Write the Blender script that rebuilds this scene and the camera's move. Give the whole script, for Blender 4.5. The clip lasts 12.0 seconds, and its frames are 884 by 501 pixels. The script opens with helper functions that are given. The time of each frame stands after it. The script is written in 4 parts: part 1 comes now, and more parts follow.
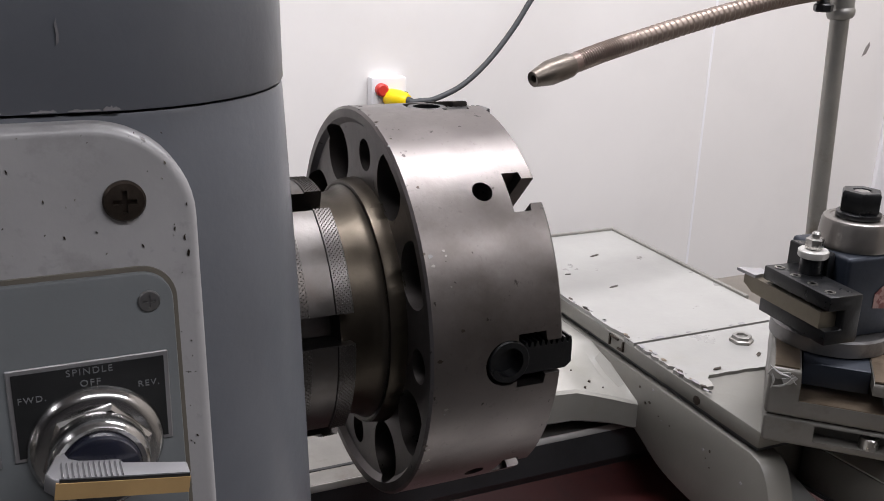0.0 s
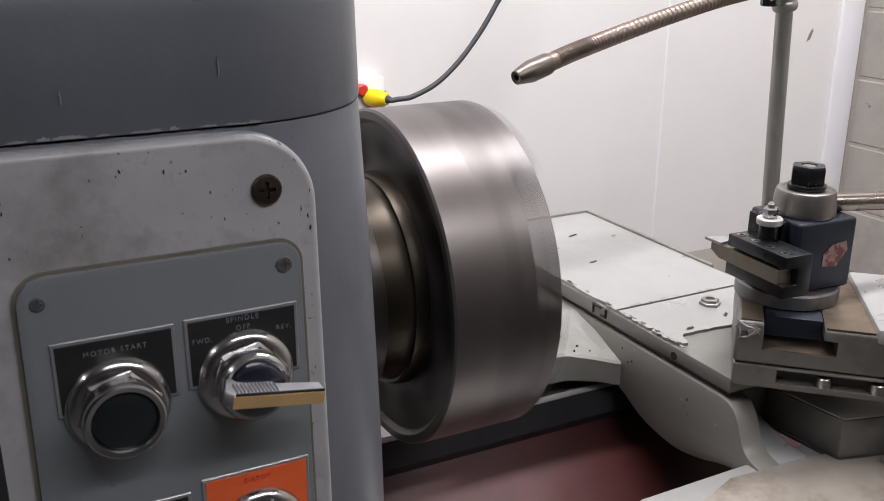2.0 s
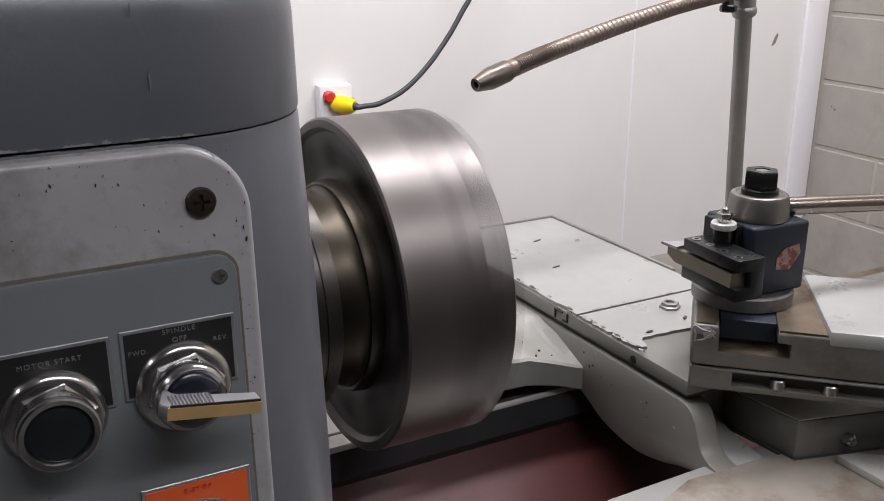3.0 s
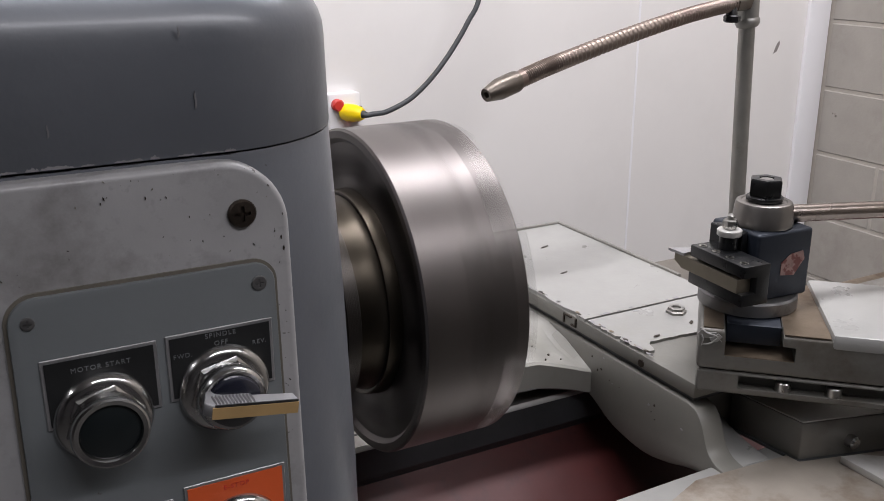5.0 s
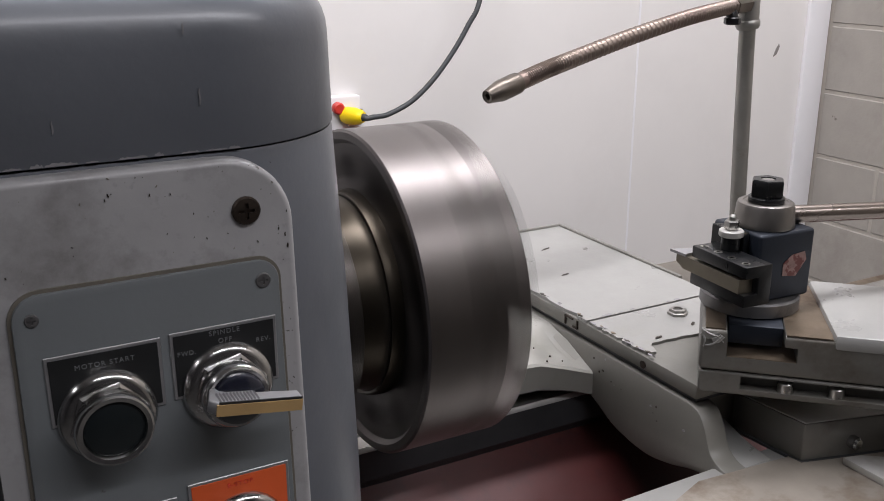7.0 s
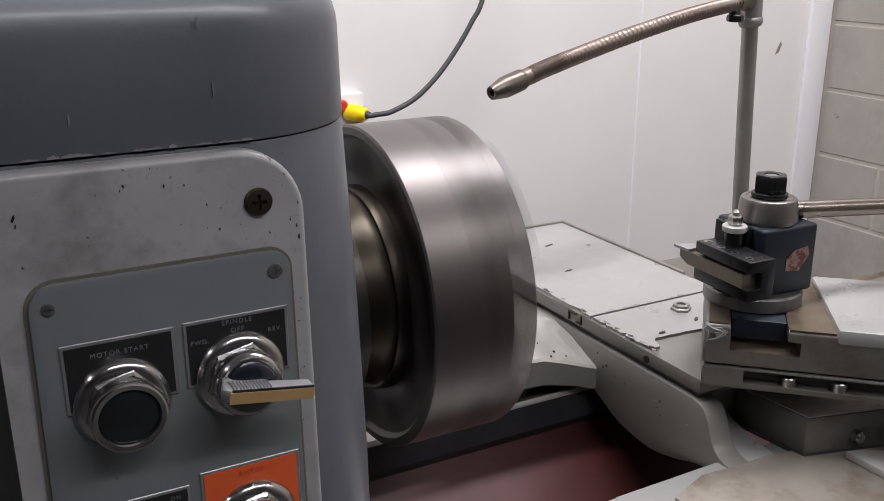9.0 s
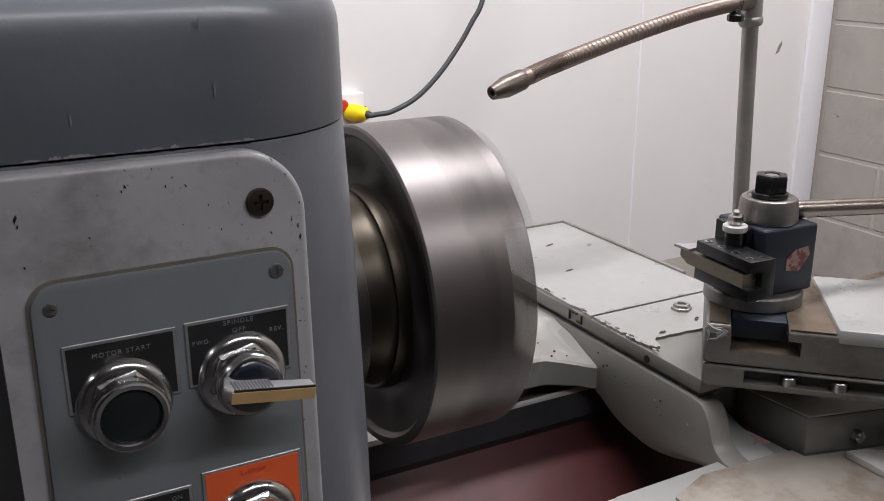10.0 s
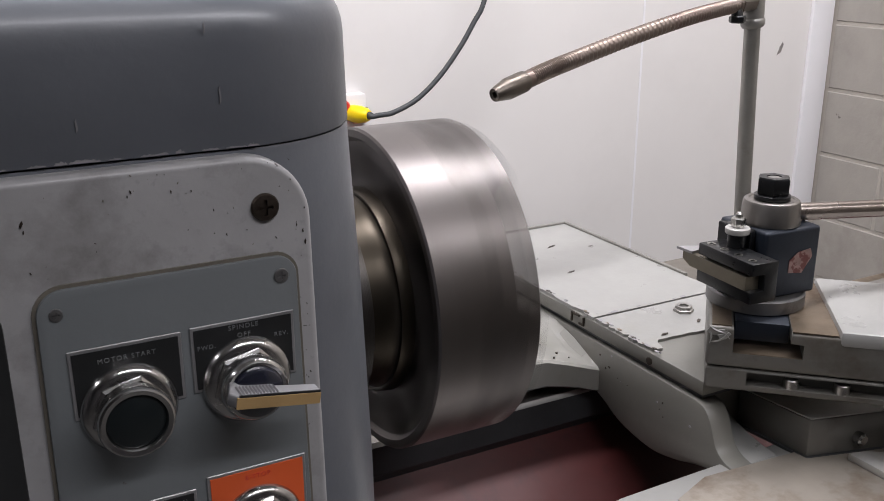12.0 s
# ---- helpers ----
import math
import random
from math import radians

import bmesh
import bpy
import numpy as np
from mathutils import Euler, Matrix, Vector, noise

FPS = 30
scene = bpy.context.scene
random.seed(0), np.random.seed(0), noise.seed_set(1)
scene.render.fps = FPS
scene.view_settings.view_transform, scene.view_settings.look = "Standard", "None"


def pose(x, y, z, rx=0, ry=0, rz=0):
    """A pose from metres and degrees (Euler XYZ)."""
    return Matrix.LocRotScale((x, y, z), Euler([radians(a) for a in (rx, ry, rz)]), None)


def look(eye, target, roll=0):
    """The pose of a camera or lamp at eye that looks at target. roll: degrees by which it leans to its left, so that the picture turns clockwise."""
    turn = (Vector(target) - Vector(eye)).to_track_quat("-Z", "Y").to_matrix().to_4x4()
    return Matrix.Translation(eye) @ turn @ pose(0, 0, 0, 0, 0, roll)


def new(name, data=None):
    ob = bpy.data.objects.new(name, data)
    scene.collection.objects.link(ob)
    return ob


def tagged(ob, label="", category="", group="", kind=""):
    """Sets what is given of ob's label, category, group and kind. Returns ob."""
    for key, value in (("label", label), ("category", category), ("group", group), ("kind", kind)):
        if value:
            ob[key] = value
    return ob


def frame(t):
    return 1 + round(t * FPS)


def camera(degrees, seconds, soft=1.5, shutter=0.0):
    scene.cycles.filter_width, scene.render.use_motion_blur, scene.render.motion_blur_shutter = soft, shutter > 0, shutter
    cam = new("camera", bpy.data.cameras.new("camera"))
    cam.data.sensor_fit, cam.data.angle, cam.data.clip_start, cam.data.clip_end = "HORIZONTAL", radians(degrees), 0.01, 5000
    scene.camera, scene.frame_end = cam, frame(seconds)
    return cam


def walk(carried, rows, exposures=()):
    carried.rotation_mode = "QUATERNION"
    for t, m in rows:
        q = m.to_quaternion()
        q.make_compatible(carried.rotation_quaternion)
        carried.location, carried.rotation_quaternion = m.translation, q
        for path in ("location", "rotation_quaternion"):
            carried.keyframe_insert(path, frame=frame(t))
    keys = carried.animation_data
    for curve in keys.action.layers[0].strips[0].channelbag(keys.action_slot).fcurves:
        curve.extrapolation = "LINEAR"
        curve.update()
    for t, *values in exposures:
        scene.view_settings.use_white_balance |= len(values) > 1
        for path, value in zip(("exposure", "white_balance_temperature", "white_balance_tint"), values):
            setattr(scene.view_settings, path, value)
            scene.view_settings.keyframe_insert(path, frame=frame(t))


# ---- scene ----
SHUTTER = 0.5
cam = camera(50.0, 12.0, soft=0.95, shutter=SHUTTER)
PATH = [
    (0, (0.0367, 0.0834, 1.4571), (0.8244, 1.8079, 0.8202), 1.82),
    (0.04, (0.0367, 0.0834, 1.4571), (0.8244, 1.8079, 0.8202), 1.82),
    (0.5, (0.0319, 0.1713, 1.4613), (0.8589, 1.8731, 0.8133), 1.64),
    (1, (0.0514, 0.0506, 1.4722), (0.8807, 1.7513, 0.8241), 1.45),
    (1.5, (-0.0181, -0.0059, 1.4758), (0.8150, 1.6892, 0.8180), 1.05),
    (2, (-0.0480, 0.0044, 1.4801), (0.8133, 1.6896, 0.8334), 0.19),
    (2.5, (-0.0516, 0.0142, 1.4886), (0.8450, 1.6843, 0.8505), 0.13),
    (3, (-0.0322, -0.0086, 1.4840), (0.8695, 1.6590, 0.8466), 0.03),
    (5, (-0.0541, -0.0231, 1.4934), (0.8477, 1.6483, 0.8662), -0.06),
    (5.5, (-0.0543, -0.0242, 1.4934), (0.8480, 1.6487, 0.8708), -0.05),
    (6, (-0.0540, -0.0246, 1.4928), (0.8503, 1.6483, 0.8736), -0.04),
    (6.5, (-0.0544, -0.0228, 1.4922), (0.8493, 1.6504, 0.8727), -0.02),
    (7, (-0.0564, -0.0228, 1.4898), (0.8477, 1.6509, 0.8722), -0.12),
    (9, (-0.0632, -0.0268, 1.4879), (0.8387, 1.6474, 0.8682), -0.12),
    (9.5, (-0.0637, -0.0262, 1.4879), (0.8386, 1.6476, 0.8681), -0.11),
    (10, (-0.0639, -0.0273, 1.4884), (0.8373, 1.6468, 0.8679), -0.14),
    (10.5, (-0.0660, -0.0259, 1.4885), (0.8353, 1.6481, 0.8678), -0.15),
    (11, (-0.0672, -0.0257, 1.4907), (0.8339, 1.6481, 0.8690), -0.14),
    (11.5, (-0.0656, -0.0268, 1.4923), (0.8348, 1.6475, 0.8709), -0.15),
    (12, (-0.0655, -0.0260, 1.4910), (0.8346, 1.6485, 0.8698), -0.14),
]
walk(cam, [(t, look(eye, target, roll)) for t, eye, target, roll in PATH],
     exposures=[(0, 0.21), (0.5, 0.15), (1, -0.08), (1.5, 0.16), (2, 0.3), (2.5, 0.23), (3, 0.16), (5, 0.02), (7, 0.02), (9, 0.05), (12, 0.11)])

# ---- world and light ----
world = bpy.data.worlds.new("world")
scene.world = world
world.use_nodes = True
world.node_tree.nodes["Background"].inputs[0].default_value = (0.8, 0.9, 1.0, 1)
world.node_tree.nodes["Background"].inputs[1].default_value = 0.02


def ceiling_lamp(x, y, z, sx, sy, watts, color=(0.965, 0.95, 1.0)):
    data = bpy.data.lights.new("ceiling_tube_light", "AREA")
    data.shape, data.size, data.size_y, data.energy, data.color = "RECTANGLE", sx, sy, watts, color
    ob = new("ceiling_tube_light", data)
    ob.matrix_world = pose(x, y, z)
    tagged(ob, "long white fluorescent tube light on the ceiling", "ceiling light")
    return ob


ceiling_lamp(0.7, 0.85, 2.93, 2.4, 0.16, 65)
ceiling_lamp(0.9, -1.0, 2.93, 2.4, 0.16, 36)
ceiling_lamp(-1.9, 0.3, 2.93, 0.16, 1.6, 12)

# ---- materials ----


def srgb(r, g, b):
    return tuple(((c / 255 + 0.055) / 1.055) ** 2.4 if c > 10 else c / 255 / 12.92 for c in (r, g, b)) + (1,)


def material(name, color, rough=0.5, metal=0.0, var=0.12, scale=30.0, bump=0.05, bump_scale=300.0, stretch=(1, 1, 1),
             wear=None, wear_scale=60.0, wear_at=0.68, stain=None, stain_scale=6.0, stain_at=0.55, coat=0.0, fine=0.0, spot=0.02):
    m = bpy.data.materials.new(name)
    m.use_nodes = True
    nt = m.node_tree
    n, link = nt.nodes, nt.links.new
    bs = n["Principled BSDF"]
    tc = n.new("ShaderNodeTexCoord")
    mp = n.new("ShaderNodeMapping")
    mp.inputs["Scale"].default_value = stretch
    link(tc.outputs["Object"], mp.inputs["Vector"])

    def noise_at(s, detail=6.0, rgh=0.6):
        t = n.new("ShaderNodeTexNoise")
        t.inputs["Scale"].default_value, t.inputs["Detail"].default_value, t.inputs["Roughness"].default_value = s, detail, rgh
        link(mp.outputs[0], t.inputs["Vector"])
        return t.outputs["Fac"]

    def ramp(src, lo, hi):
        r = n.new("ShaderNodeMapRange")
        r.inputs["From Min"].default_value, r.inputs["From Max"].default_value = lo, hi
        link(src, r.inputs["Value"])
        return r.outputs["Result"]

    def mix(fac, a, b):
        x = n.new("ShaderNodeMix")
        x.data_type = "RGBA"
        link(fac, x.inputs["Factor"])
        for sock, v in ((x.inputs[6], a), (x.inputs[7], b)):
            if isinstance(v, tuple):
                sock.default_value = v
            else:
                link(v, sock)
        return x.outputs[2]

    dark = tuple(c * (1 - var) for c in color[:3]) + (1,)
    lite = tuple(min(1, c * (1 + var)) for c in color[:3]) + (1,)
    col = mix(ramp(noise_at(scale), 0.3, 0.7), dark, lite)
    if fine:
        f = noise_at(scale * 14, 3)
        col = mix(ramp(f, 0.62, 0.7), col, tuple(c * (1 - fine) for c in color[:3]) + (1,))
    rgh = ramp(noise_at(scale * 1.7), 0.25, 0.75)
    rr = n.new("ShaderNodeMapRange")
    rr.inputs["To Min"].default_value, rr.inputs["To Max"].default_value = max(0.03, rough - 0.09), min(1, rough + 0.09)
    link(rgh, rr.inputs["Value"])
    bs.inputs["Metallic"].default_value = metal
    rough_out = rr.outputs["Result"]
    if stain:
        col = mix(ramp(noise_at(stain_scale, 8, 0.65), stain_at, stain_at + 0.16), col, stain)
    height = noise_at(bump_scale, 4)
    if wear:
        w = ramp(noise_at(wear_scale, 9, 0.62), wear_at, wear_at + spot)
        col = mix(w, col, wear)
    link(col, bs.inputs["Base Color"])
    link(rough_out, bs.inputs["Roughness"])
    if coat:
        bs.inputs["Coat Weight"].default_value, bs.inputs["Coat Roughness"].default_value = coat, 0.2
    if bump:
        b = n.new("ShaderNodeBump")
        b.inputs["Strength"].default_value, b.inputs["Distance"].default_value = min(1.0, bump * 4), 0.0006
        link(height, b.inputs["Height"])
        link(b.outputs[0], bs.inputs["Normal"])
    return m


M_BLUE = material("blue_grey_machine_paint", srgb(91, 94, 100), 0.40, 0, 0.14, 7, 0.08, 120, wear=srgb(150, 148, 146), wear_scale=30, wear_at=0.695, coat=0.25, spot=0.012)
M_PLATE = material("light_grey_scuffed_enamel", srgb(152, 151, 152), 0.42, 0, 0.13, 10, 0.05, 200, wear=srgb(70, 66, 64), wear_scale=85, wear_at=0.688, stain=srgb(120, 118, 118), stain_scale=18, stain_at=0.5, fine=0.10, coat=0.15, spot=0.015)
M_PANEL = material("grey_panel_enamel", srgb(106, 110, 112), 0.42, 0, 0.07, 12, 0.04, 260, wear=srgb(80, 76, 72), wear_scale=60, wear_at=0.70)
M_EDGE = material("worn_beige_edge", srgb(110, 105, 96), 0.5, 0.2, 0.12, 40)
M_BLACK = material("black_plate_paint", srgb(30, 31, 32), 0.4, 0, 0.2, 40, 0.03)
M_BLACKOX = material("black_oxide_steel", srgb(15, 16, 18), 0.33, 0.2, 0.25, 60, 0.06, 240, wear=srgb(120, 120, 122), wear_scale=120, wear_at=0.74)
M_POST = material("blued_steel_block", srgb(36, 41, 50), 0.42, 0.45, 0.18, 40, 0.05, 240, wear=srgb(110, 108, 106), wear_scale=90, wear_at=0.74)
M_FLANGE = material("grey_oiled_steel", srgb(116, 115, 115), 0.38, 0.7, 0.12, 30, 0.05, 240, stain=srgb(70, 68, 68), stain_scale=18)
M_STEEL = material("turned_chuck_steel", srgb(109, 104, 102), 0.40, 1.0, 0.1, 16, 0.035, 220, wear=srgb(62, 58, 56), wear_scale=70, wear_at=0.655, stain=srgb(94, 89, 86), stain_scale=9, stain_at=0.48, fine=0.15)
M_HUB = material("bronzed_hub_steel", srgb(74, 68, 60), 0.40, 1.0, 0.18, 20, 0.07, 160, wear=srgb(92, 88, 82), wear_scale=50, wear_at=0.7, stain=srgb(52, 48, 42), stain_scale=16, stain_at=0.48)
M_RING = material("bright_ring_steel", srgb(88, 85, 83), 0.38, 1.0, 0.14, 24, 0.06, 240, stain=srgb(80, 74, 70), stain_scale=14, stain_at=0.5)
M_KNURL = material("dark_knurled_steel", srgb(92, 88, 84), 0.36, 0.95, 0.12, 30, 0.0)
M_CHROME = material("chrome_plating", srgb(182, 181, 180), 0.2, 1.0, 0.05, 30, 0.0)
M_WING = material("worn_brown_grey_top", srgb(150, 142, 132), 0.45, 0.35, 0.12, 16, 0.06, 160, stain=srgb(118, 104, 90), stain_scale=12, stain_at=0.5)
M_WAY = material("worn_ground_way", srgb(180, 178, 174), 0.45, 0.3, 0.1, 20, 0.04, 200, stain=srgb(150, 144, 136), stain_scale=10)
M_SCRATCH = material("pale_scratch", srgb(112, 110, 113), 0.6, 0, 0.1, 60, 0.05)
M_CHIP = material("bare_primer_chip", srgb(132, 130, 132), 0.6, 0, 0.1, 60, 0.05)
M_GROUND = material("ground_bright_steel", srgb(176, 174, 170), 0.3, 1.0, 0.08, 30, 0.03, 300, stain=srgb(130, 116, 100), stain_scale=16, stain_at=0.6)
M_BROWN = material("oil_browned_ground_steel", srgb(132, 118, 102), 0.36, 0.85, 0.15, 26, 0.04, 300, stain=srgb(100, 82, 64), stain_scale=20, stain_at=0.48)
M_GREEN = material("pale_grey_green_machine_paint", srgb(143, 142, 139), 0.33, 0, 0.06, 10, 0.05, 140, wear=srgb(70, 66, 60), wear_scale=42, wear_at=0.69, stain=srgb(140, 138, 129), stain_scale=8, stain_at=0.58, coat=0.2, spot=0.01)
M_GREEN_GLOSS = material("glossy_pale_casting_paint", srgb(150, 148, 142), 0.16, 0, 0.08, 10, 0.16, 60, wear=srgb(70, 66, 60), wear_scale=42, wear_at=0.69, stain=srgb(140, 138, 129), stain_scale=8, stain_at=0.56, coat=1.0, spot=0.01)
M_CAST = material("oily_bare_casting", srgb(106, 104, 99), 0.42, 0.25, 0.12, 14, 0.08, 160, wear=srgb(150, 146, 140), wear_scale=50, wear_at=0.72, stain=srgb(84, 78, 70), stain_scale=11, stain_at=0.52)
# darker tone of M_GREEN for the slide body, rims and saddle bridge
M_GREEN_DK = material("darker_grey_green_casting", srgb(114, 112, 106), 0.40, 0, 0.08, 10, 0.08, 120, wear=srgb(90, 84, 74), wear_scale=36, wear_at=0.69, stain=srgb(108, 104, 96), stain_scale=9, stain_at=0.56)
M_WHITE = material("white_wall_paint", srgb(230, 226, 223), 0.55, 0, 0.02, 3, 0.03, 90, stain=srgb(226, 222, 219), stain_scale=2.5)
M_TRIM = material("white_gloss_trim", srgb(240, 238, 240), 0.35, 0, 0.02, 5, 0.02)
M_BLOCK = material("painted_block", srgb(165, 159, 151), 0.7, 0, 0.06, 12, 0.3, 110, wear=srgb(110, 104, 98), wear_scale=22, wear_at=0.70, stain=srgb(150, 143, 136), stain_scale=5)
M_MORTAR = material("painted_mortar", srgb(178, 171, 162), 0.8, 0, 0.05, 30, 0.3, 140)
M_MORTAR_DK = material("grey_scuff", srgb(136, 130, 126), 0.7, 0, 0.15, 60, 0.05)
M_RED = material("oxide_red_paint", srgb(74, 31, 30), 0.45, 0, 0.15, 10, 0.06, 120, stain=srgb(50, 24, 26), stain_scale=7, stain_at=0.52)
M_BED = material("dark_bed_casting", srgb(66, 67, 69), 0.5, 0.2, 0.2, 14, 0.1, 120)
M_GOLD = material("brass_gold_face", srgb(190, 158, 110), 0.4, 0.35, 0.1, 40, 0.03)
M_SILVER = material("brushed_aluminium", srgb(166, 165, 167), 0.42, 0.75, 0.08, 40, 0.03)
M_ORANGE = material("orange_plate_enamel", srgb(216, 92, 46), 0.45, 0, 0.07, 20, 0.03, wear=srgb(140, 60, 30), wear_scale=60, wear_at=0.76)
M_LETTER = material("engraved_silver_letters", srgb(128, 130, 132), 0.4, 0.4, 0.1, 60, 0.0)
M_RUBBER = material("dark_rubber", srgb(62, 64, 66), 0.6, 0, 0.1, 40, 0.05)
M_YELLOW = material("yellow_plastic", srgb(250, 214, 10), 0.4, 0, 0.04, 30, 0.02)
M_REDP = material("red_plastic", srgb(196, 52, 44), 0.4, 0, 0.06, 30, 0.02)
M_PEACH = material("pale_orange_plastic", srgb(236, 190, 160), 0.4, 0, 0.05, 30, 0.02)
M_WPLAST = material("white_plastic", srgb(222, 220, 221), 0.35, 0, 0.02, 30, 0.02)
M_HOSE = material("bronzed_flexible_conduit", srgb(126, 114, 106), 0.42, 0.85, 0.08, 40, 0.03, stain=srgb(116, 96, 92), stain_scale=8, stain_at=0.5)
M_NOZZLE = material("brown_grey_nozzle", srgb(104, 97, 90), 0.38, 0.9, 0.12, 40, 0.04)
M_PIPE = material("galvanised_pipe", srgb(150, 148, 144), 0.42, 0.8, 0.1, 20, 0.05, 160, stain=srgb(128, 122, 114), stain_scale=12)
M_STICKER = material("pink_foil_sticker", srgb(128, 100, 94), 0.4, 0.1, 0.25, 160, 0.05, wear=srgb(92, 40, 36), wear_scale=90, wear_at=0.5, spot=0.05)
M_SHOP = material("grey_workshop_wall", srgb(76, 74, 76), 0.7, 0, 0.06, 3, 0.03)
M_FLOOR = material("grey_concrete_floor", srgb(84, 82, 80), 0.7, 0, 0.1, 4, 0.1, 60)
M_CEIL = material("dull_white_ceiling", srgb(168, 166, 165), 0.8, 0, 0.02, 4, 0.02)
M_DARKTRAY = material("oily_grey_tray", srgb(112, 106, 98), 0.45, 0.2, 0.12, 10, 0.06, stain=srgb(80, 72, 64), stain_scale=5)
M_SCREW = material("dark_rusty_screw", srgb(66, 58, 52), 0.45, 0.8, 0.3, 160, 0.1)
M_CARBIDE = material("tool_bit_steel", srgb(118, 112, 100), 0.35, 0.9, 0.1, 40, 0.03)
M_LEVER = material("worn_brown_steel_rod", srgb(146, 137, 131), 0.28, 1.0, 0.05, 5, 0.0, 200)
M_COLLAR = material("turned_grey_collar", srgb(128, 124, 120), 0.36, 0.9, 0.12, 24, 0.05, 240, stain=srgb(92, 88, 84), stain_scale=16, stain_at=0.5)
M_TRIMSTEEL = material("edge_highlight_steel", srgb(205, 203, 200), 0.5, 0.6, 0.08, 30, 0.03, 200)
M_KNOB = material("dark_blue_black_knob", srgb(24, 26, 38), 0.18, 0, 0.1, 30, 0.0, coat=0.6)
M_CAP = material("black_green_button_cap", srgb(18, 24, 26), 0.35, 0, 0.12, 30, 0.02)

# ---- mesh helpers ----


def finish(bm, smooth=35):
    bmesh.ops.recalc_face_normals(bm, faces=bm.faces)
    for f in bm.faces:
        f.smooth = True
    lim = radians(smooth)
    for e in bm.edges:
        if len(e.link_faces) == 2:
            e.smooth = e.calc_face_angle(0) < lim
    return bm


def part(name, bm, mat, parent=None, label="", m=None, smooth=35):
    me = bpy.data.meshes.new(name)
    finish(bm, smooth)
    bm.to_mesh(me)
    bm.free()
    me.materials.append(mat)
    ob = new(name, me)
    if parent is not None:
        ob.parent = parent
    if m is not None:
        ob.matrix_basis = m
    if label:
        tagged(ob, label)
    return ob


def thing(name, label, category, m=None, group="", kind=""):
    ob = new(name)
    ob.empty_display_size = 0.05
    if m is not None:
        ob.matrix_basis = m
    return tagged(ob, label, category, group, kind)


def bevel(bm, width, segments=2, angle=40):
    edges = [e for e in bm.edges if len(e.link_faces) == 2 and e.calc_face_angle(0) > radians(angle)]
    bmesh.ops.bevel(bm, geom=edges, offset=width, segments=segments, affect="EDGES", profile=0.5, clamp_overlap=True)
    return bm


def box(x0, x1, y0, y1, z0, z1, bev=0.0, segments=2):
    bm = bmesh.new()
    bmesh.ops.create_cube(bm, size=1, matrix=Matrix.LocRotScale(((x0 + x1) / 2, (y0 + y1) / 2, (z0 + z1) / 2), None, (x1 - x0, y1 - y0, z1 - z0)))
    return bevel(bm, bev, segments) if bev else bm


def rings_bm(rings, close=False, caps=True):
    """A skin over rings of equally many points."""
    bm = bmesh.new()
    vs = [[bm.verts.new(p) for p in r] for r in rings]
    n = len(rings[0])
    pairs = list(zip(vs, vs[1:])) + ([(vs[-1], vs[0])] if close else [])
    for a, b in pairs:
        for i in range(n):
            bm.faces.new((a[i], a[(i + 1) % n], b[(i + 1) % n], b[i]))
    if caps and not close:
        bm.faces.new(vs[0])
        bm.faces.new(vs[-1])
    return bm


def turned(profile, n=64, close=False, caps=True):
    """A body turned about the x axis, from rows of (x, radius)."""
    return rings_bm([[(x, r * math.cos(2 * math.pi * k / n), r * math.sin(2 * math.pi * k / n)) for k in range(n)] for x, r in profile], close, caps)


def prism(points, lo, hi, axis="z", bev=0.0, segments=2):
    """A polygon of (a, b), pushed along an axis from lo to hi."""
    put = {"z": lambda a, b, c: (a, b, c), "y": lambda a, b, c: (a, c, b), "x": lambda a, b, c: (c, a, b)}[axis]
    bm = rings_bm([[put(a, b, lo) for a, b in points], [put(a, b, hi) for a, b in points]])
    bmesh.ops.recalc_face_normals(bm, faces=bm.faces)
    return bevel(bm, bev, segments) if bev else bm


def round_rect(x0, x1, y0, y1, r, n=8):
    """Points round a rectangle with rounded corners; r is one radius or four, from the low-low corner anticlockwise."""
    rs = [r] * 4 if isinstance(r, (int, float)) else r
    out = []
    for k, (cx, cy, sx, sy) in enumerate(((x0, y0, 1, 1), (x1, y0, -1, 1), (x1, y1, -1, -1), (x0, y1, 1, -1))):
        rad = max(rs[k], 1e-4)
        for i in range(n + 1):
            a = math.pi + (k + i / n) * math.pi / 2
            out.append((cx + sx * rad + rad * math.cos(a), cy + sy * rad + rad * math.sin(a)))
    return out


def smooth_line(points, steps=10):
    """A curve through the points."""
    pts = [Vector(p) for p in points]
    pts = [2 * pts[0] - pts[1]] + pts + [2 * pts[-1] - pts[-2]]
    out = []
    for i in range(1, len(pts) - 2):
        a, b, c, d = pts[i - 1:i + 3]
        for k in range(steps):
            t = k / steps
            out.append(0.5 * (2 * b + (c - a) * t + (2 * a - 5 * b + 4 * c - d) * t * t + (3 * b - a - 3 * c + d) * t ** 3))
    return out + [pts[-2]]


def tube(points, radius, n=16, caps=True):
    """A round tube along points; radius is a number or a function of the share of the way."""
    pts = [Vector(p) for p in points]
    rings, side = [], None
    for i, p in enumerate(pts):
        way = (pts[min(i + 1, len(pts) - 1)] - pts[max(i - 1, 0)]).normalized()
        if side is None:
            side = way.orthogonal().normalized()
        side = (side - way * side.dot(way)).normalized()
        up = way.cross(side)
        r = radius(i / (len(pts) - 1)) if callable(radius) else radius
        rings.append([p + r * (math.cos(2 * math.pi * k / n) * side + math.sin(2 * math.pi * k / n) * up) for k in range(n)])
    return rings_bm(rings, caps=caps)


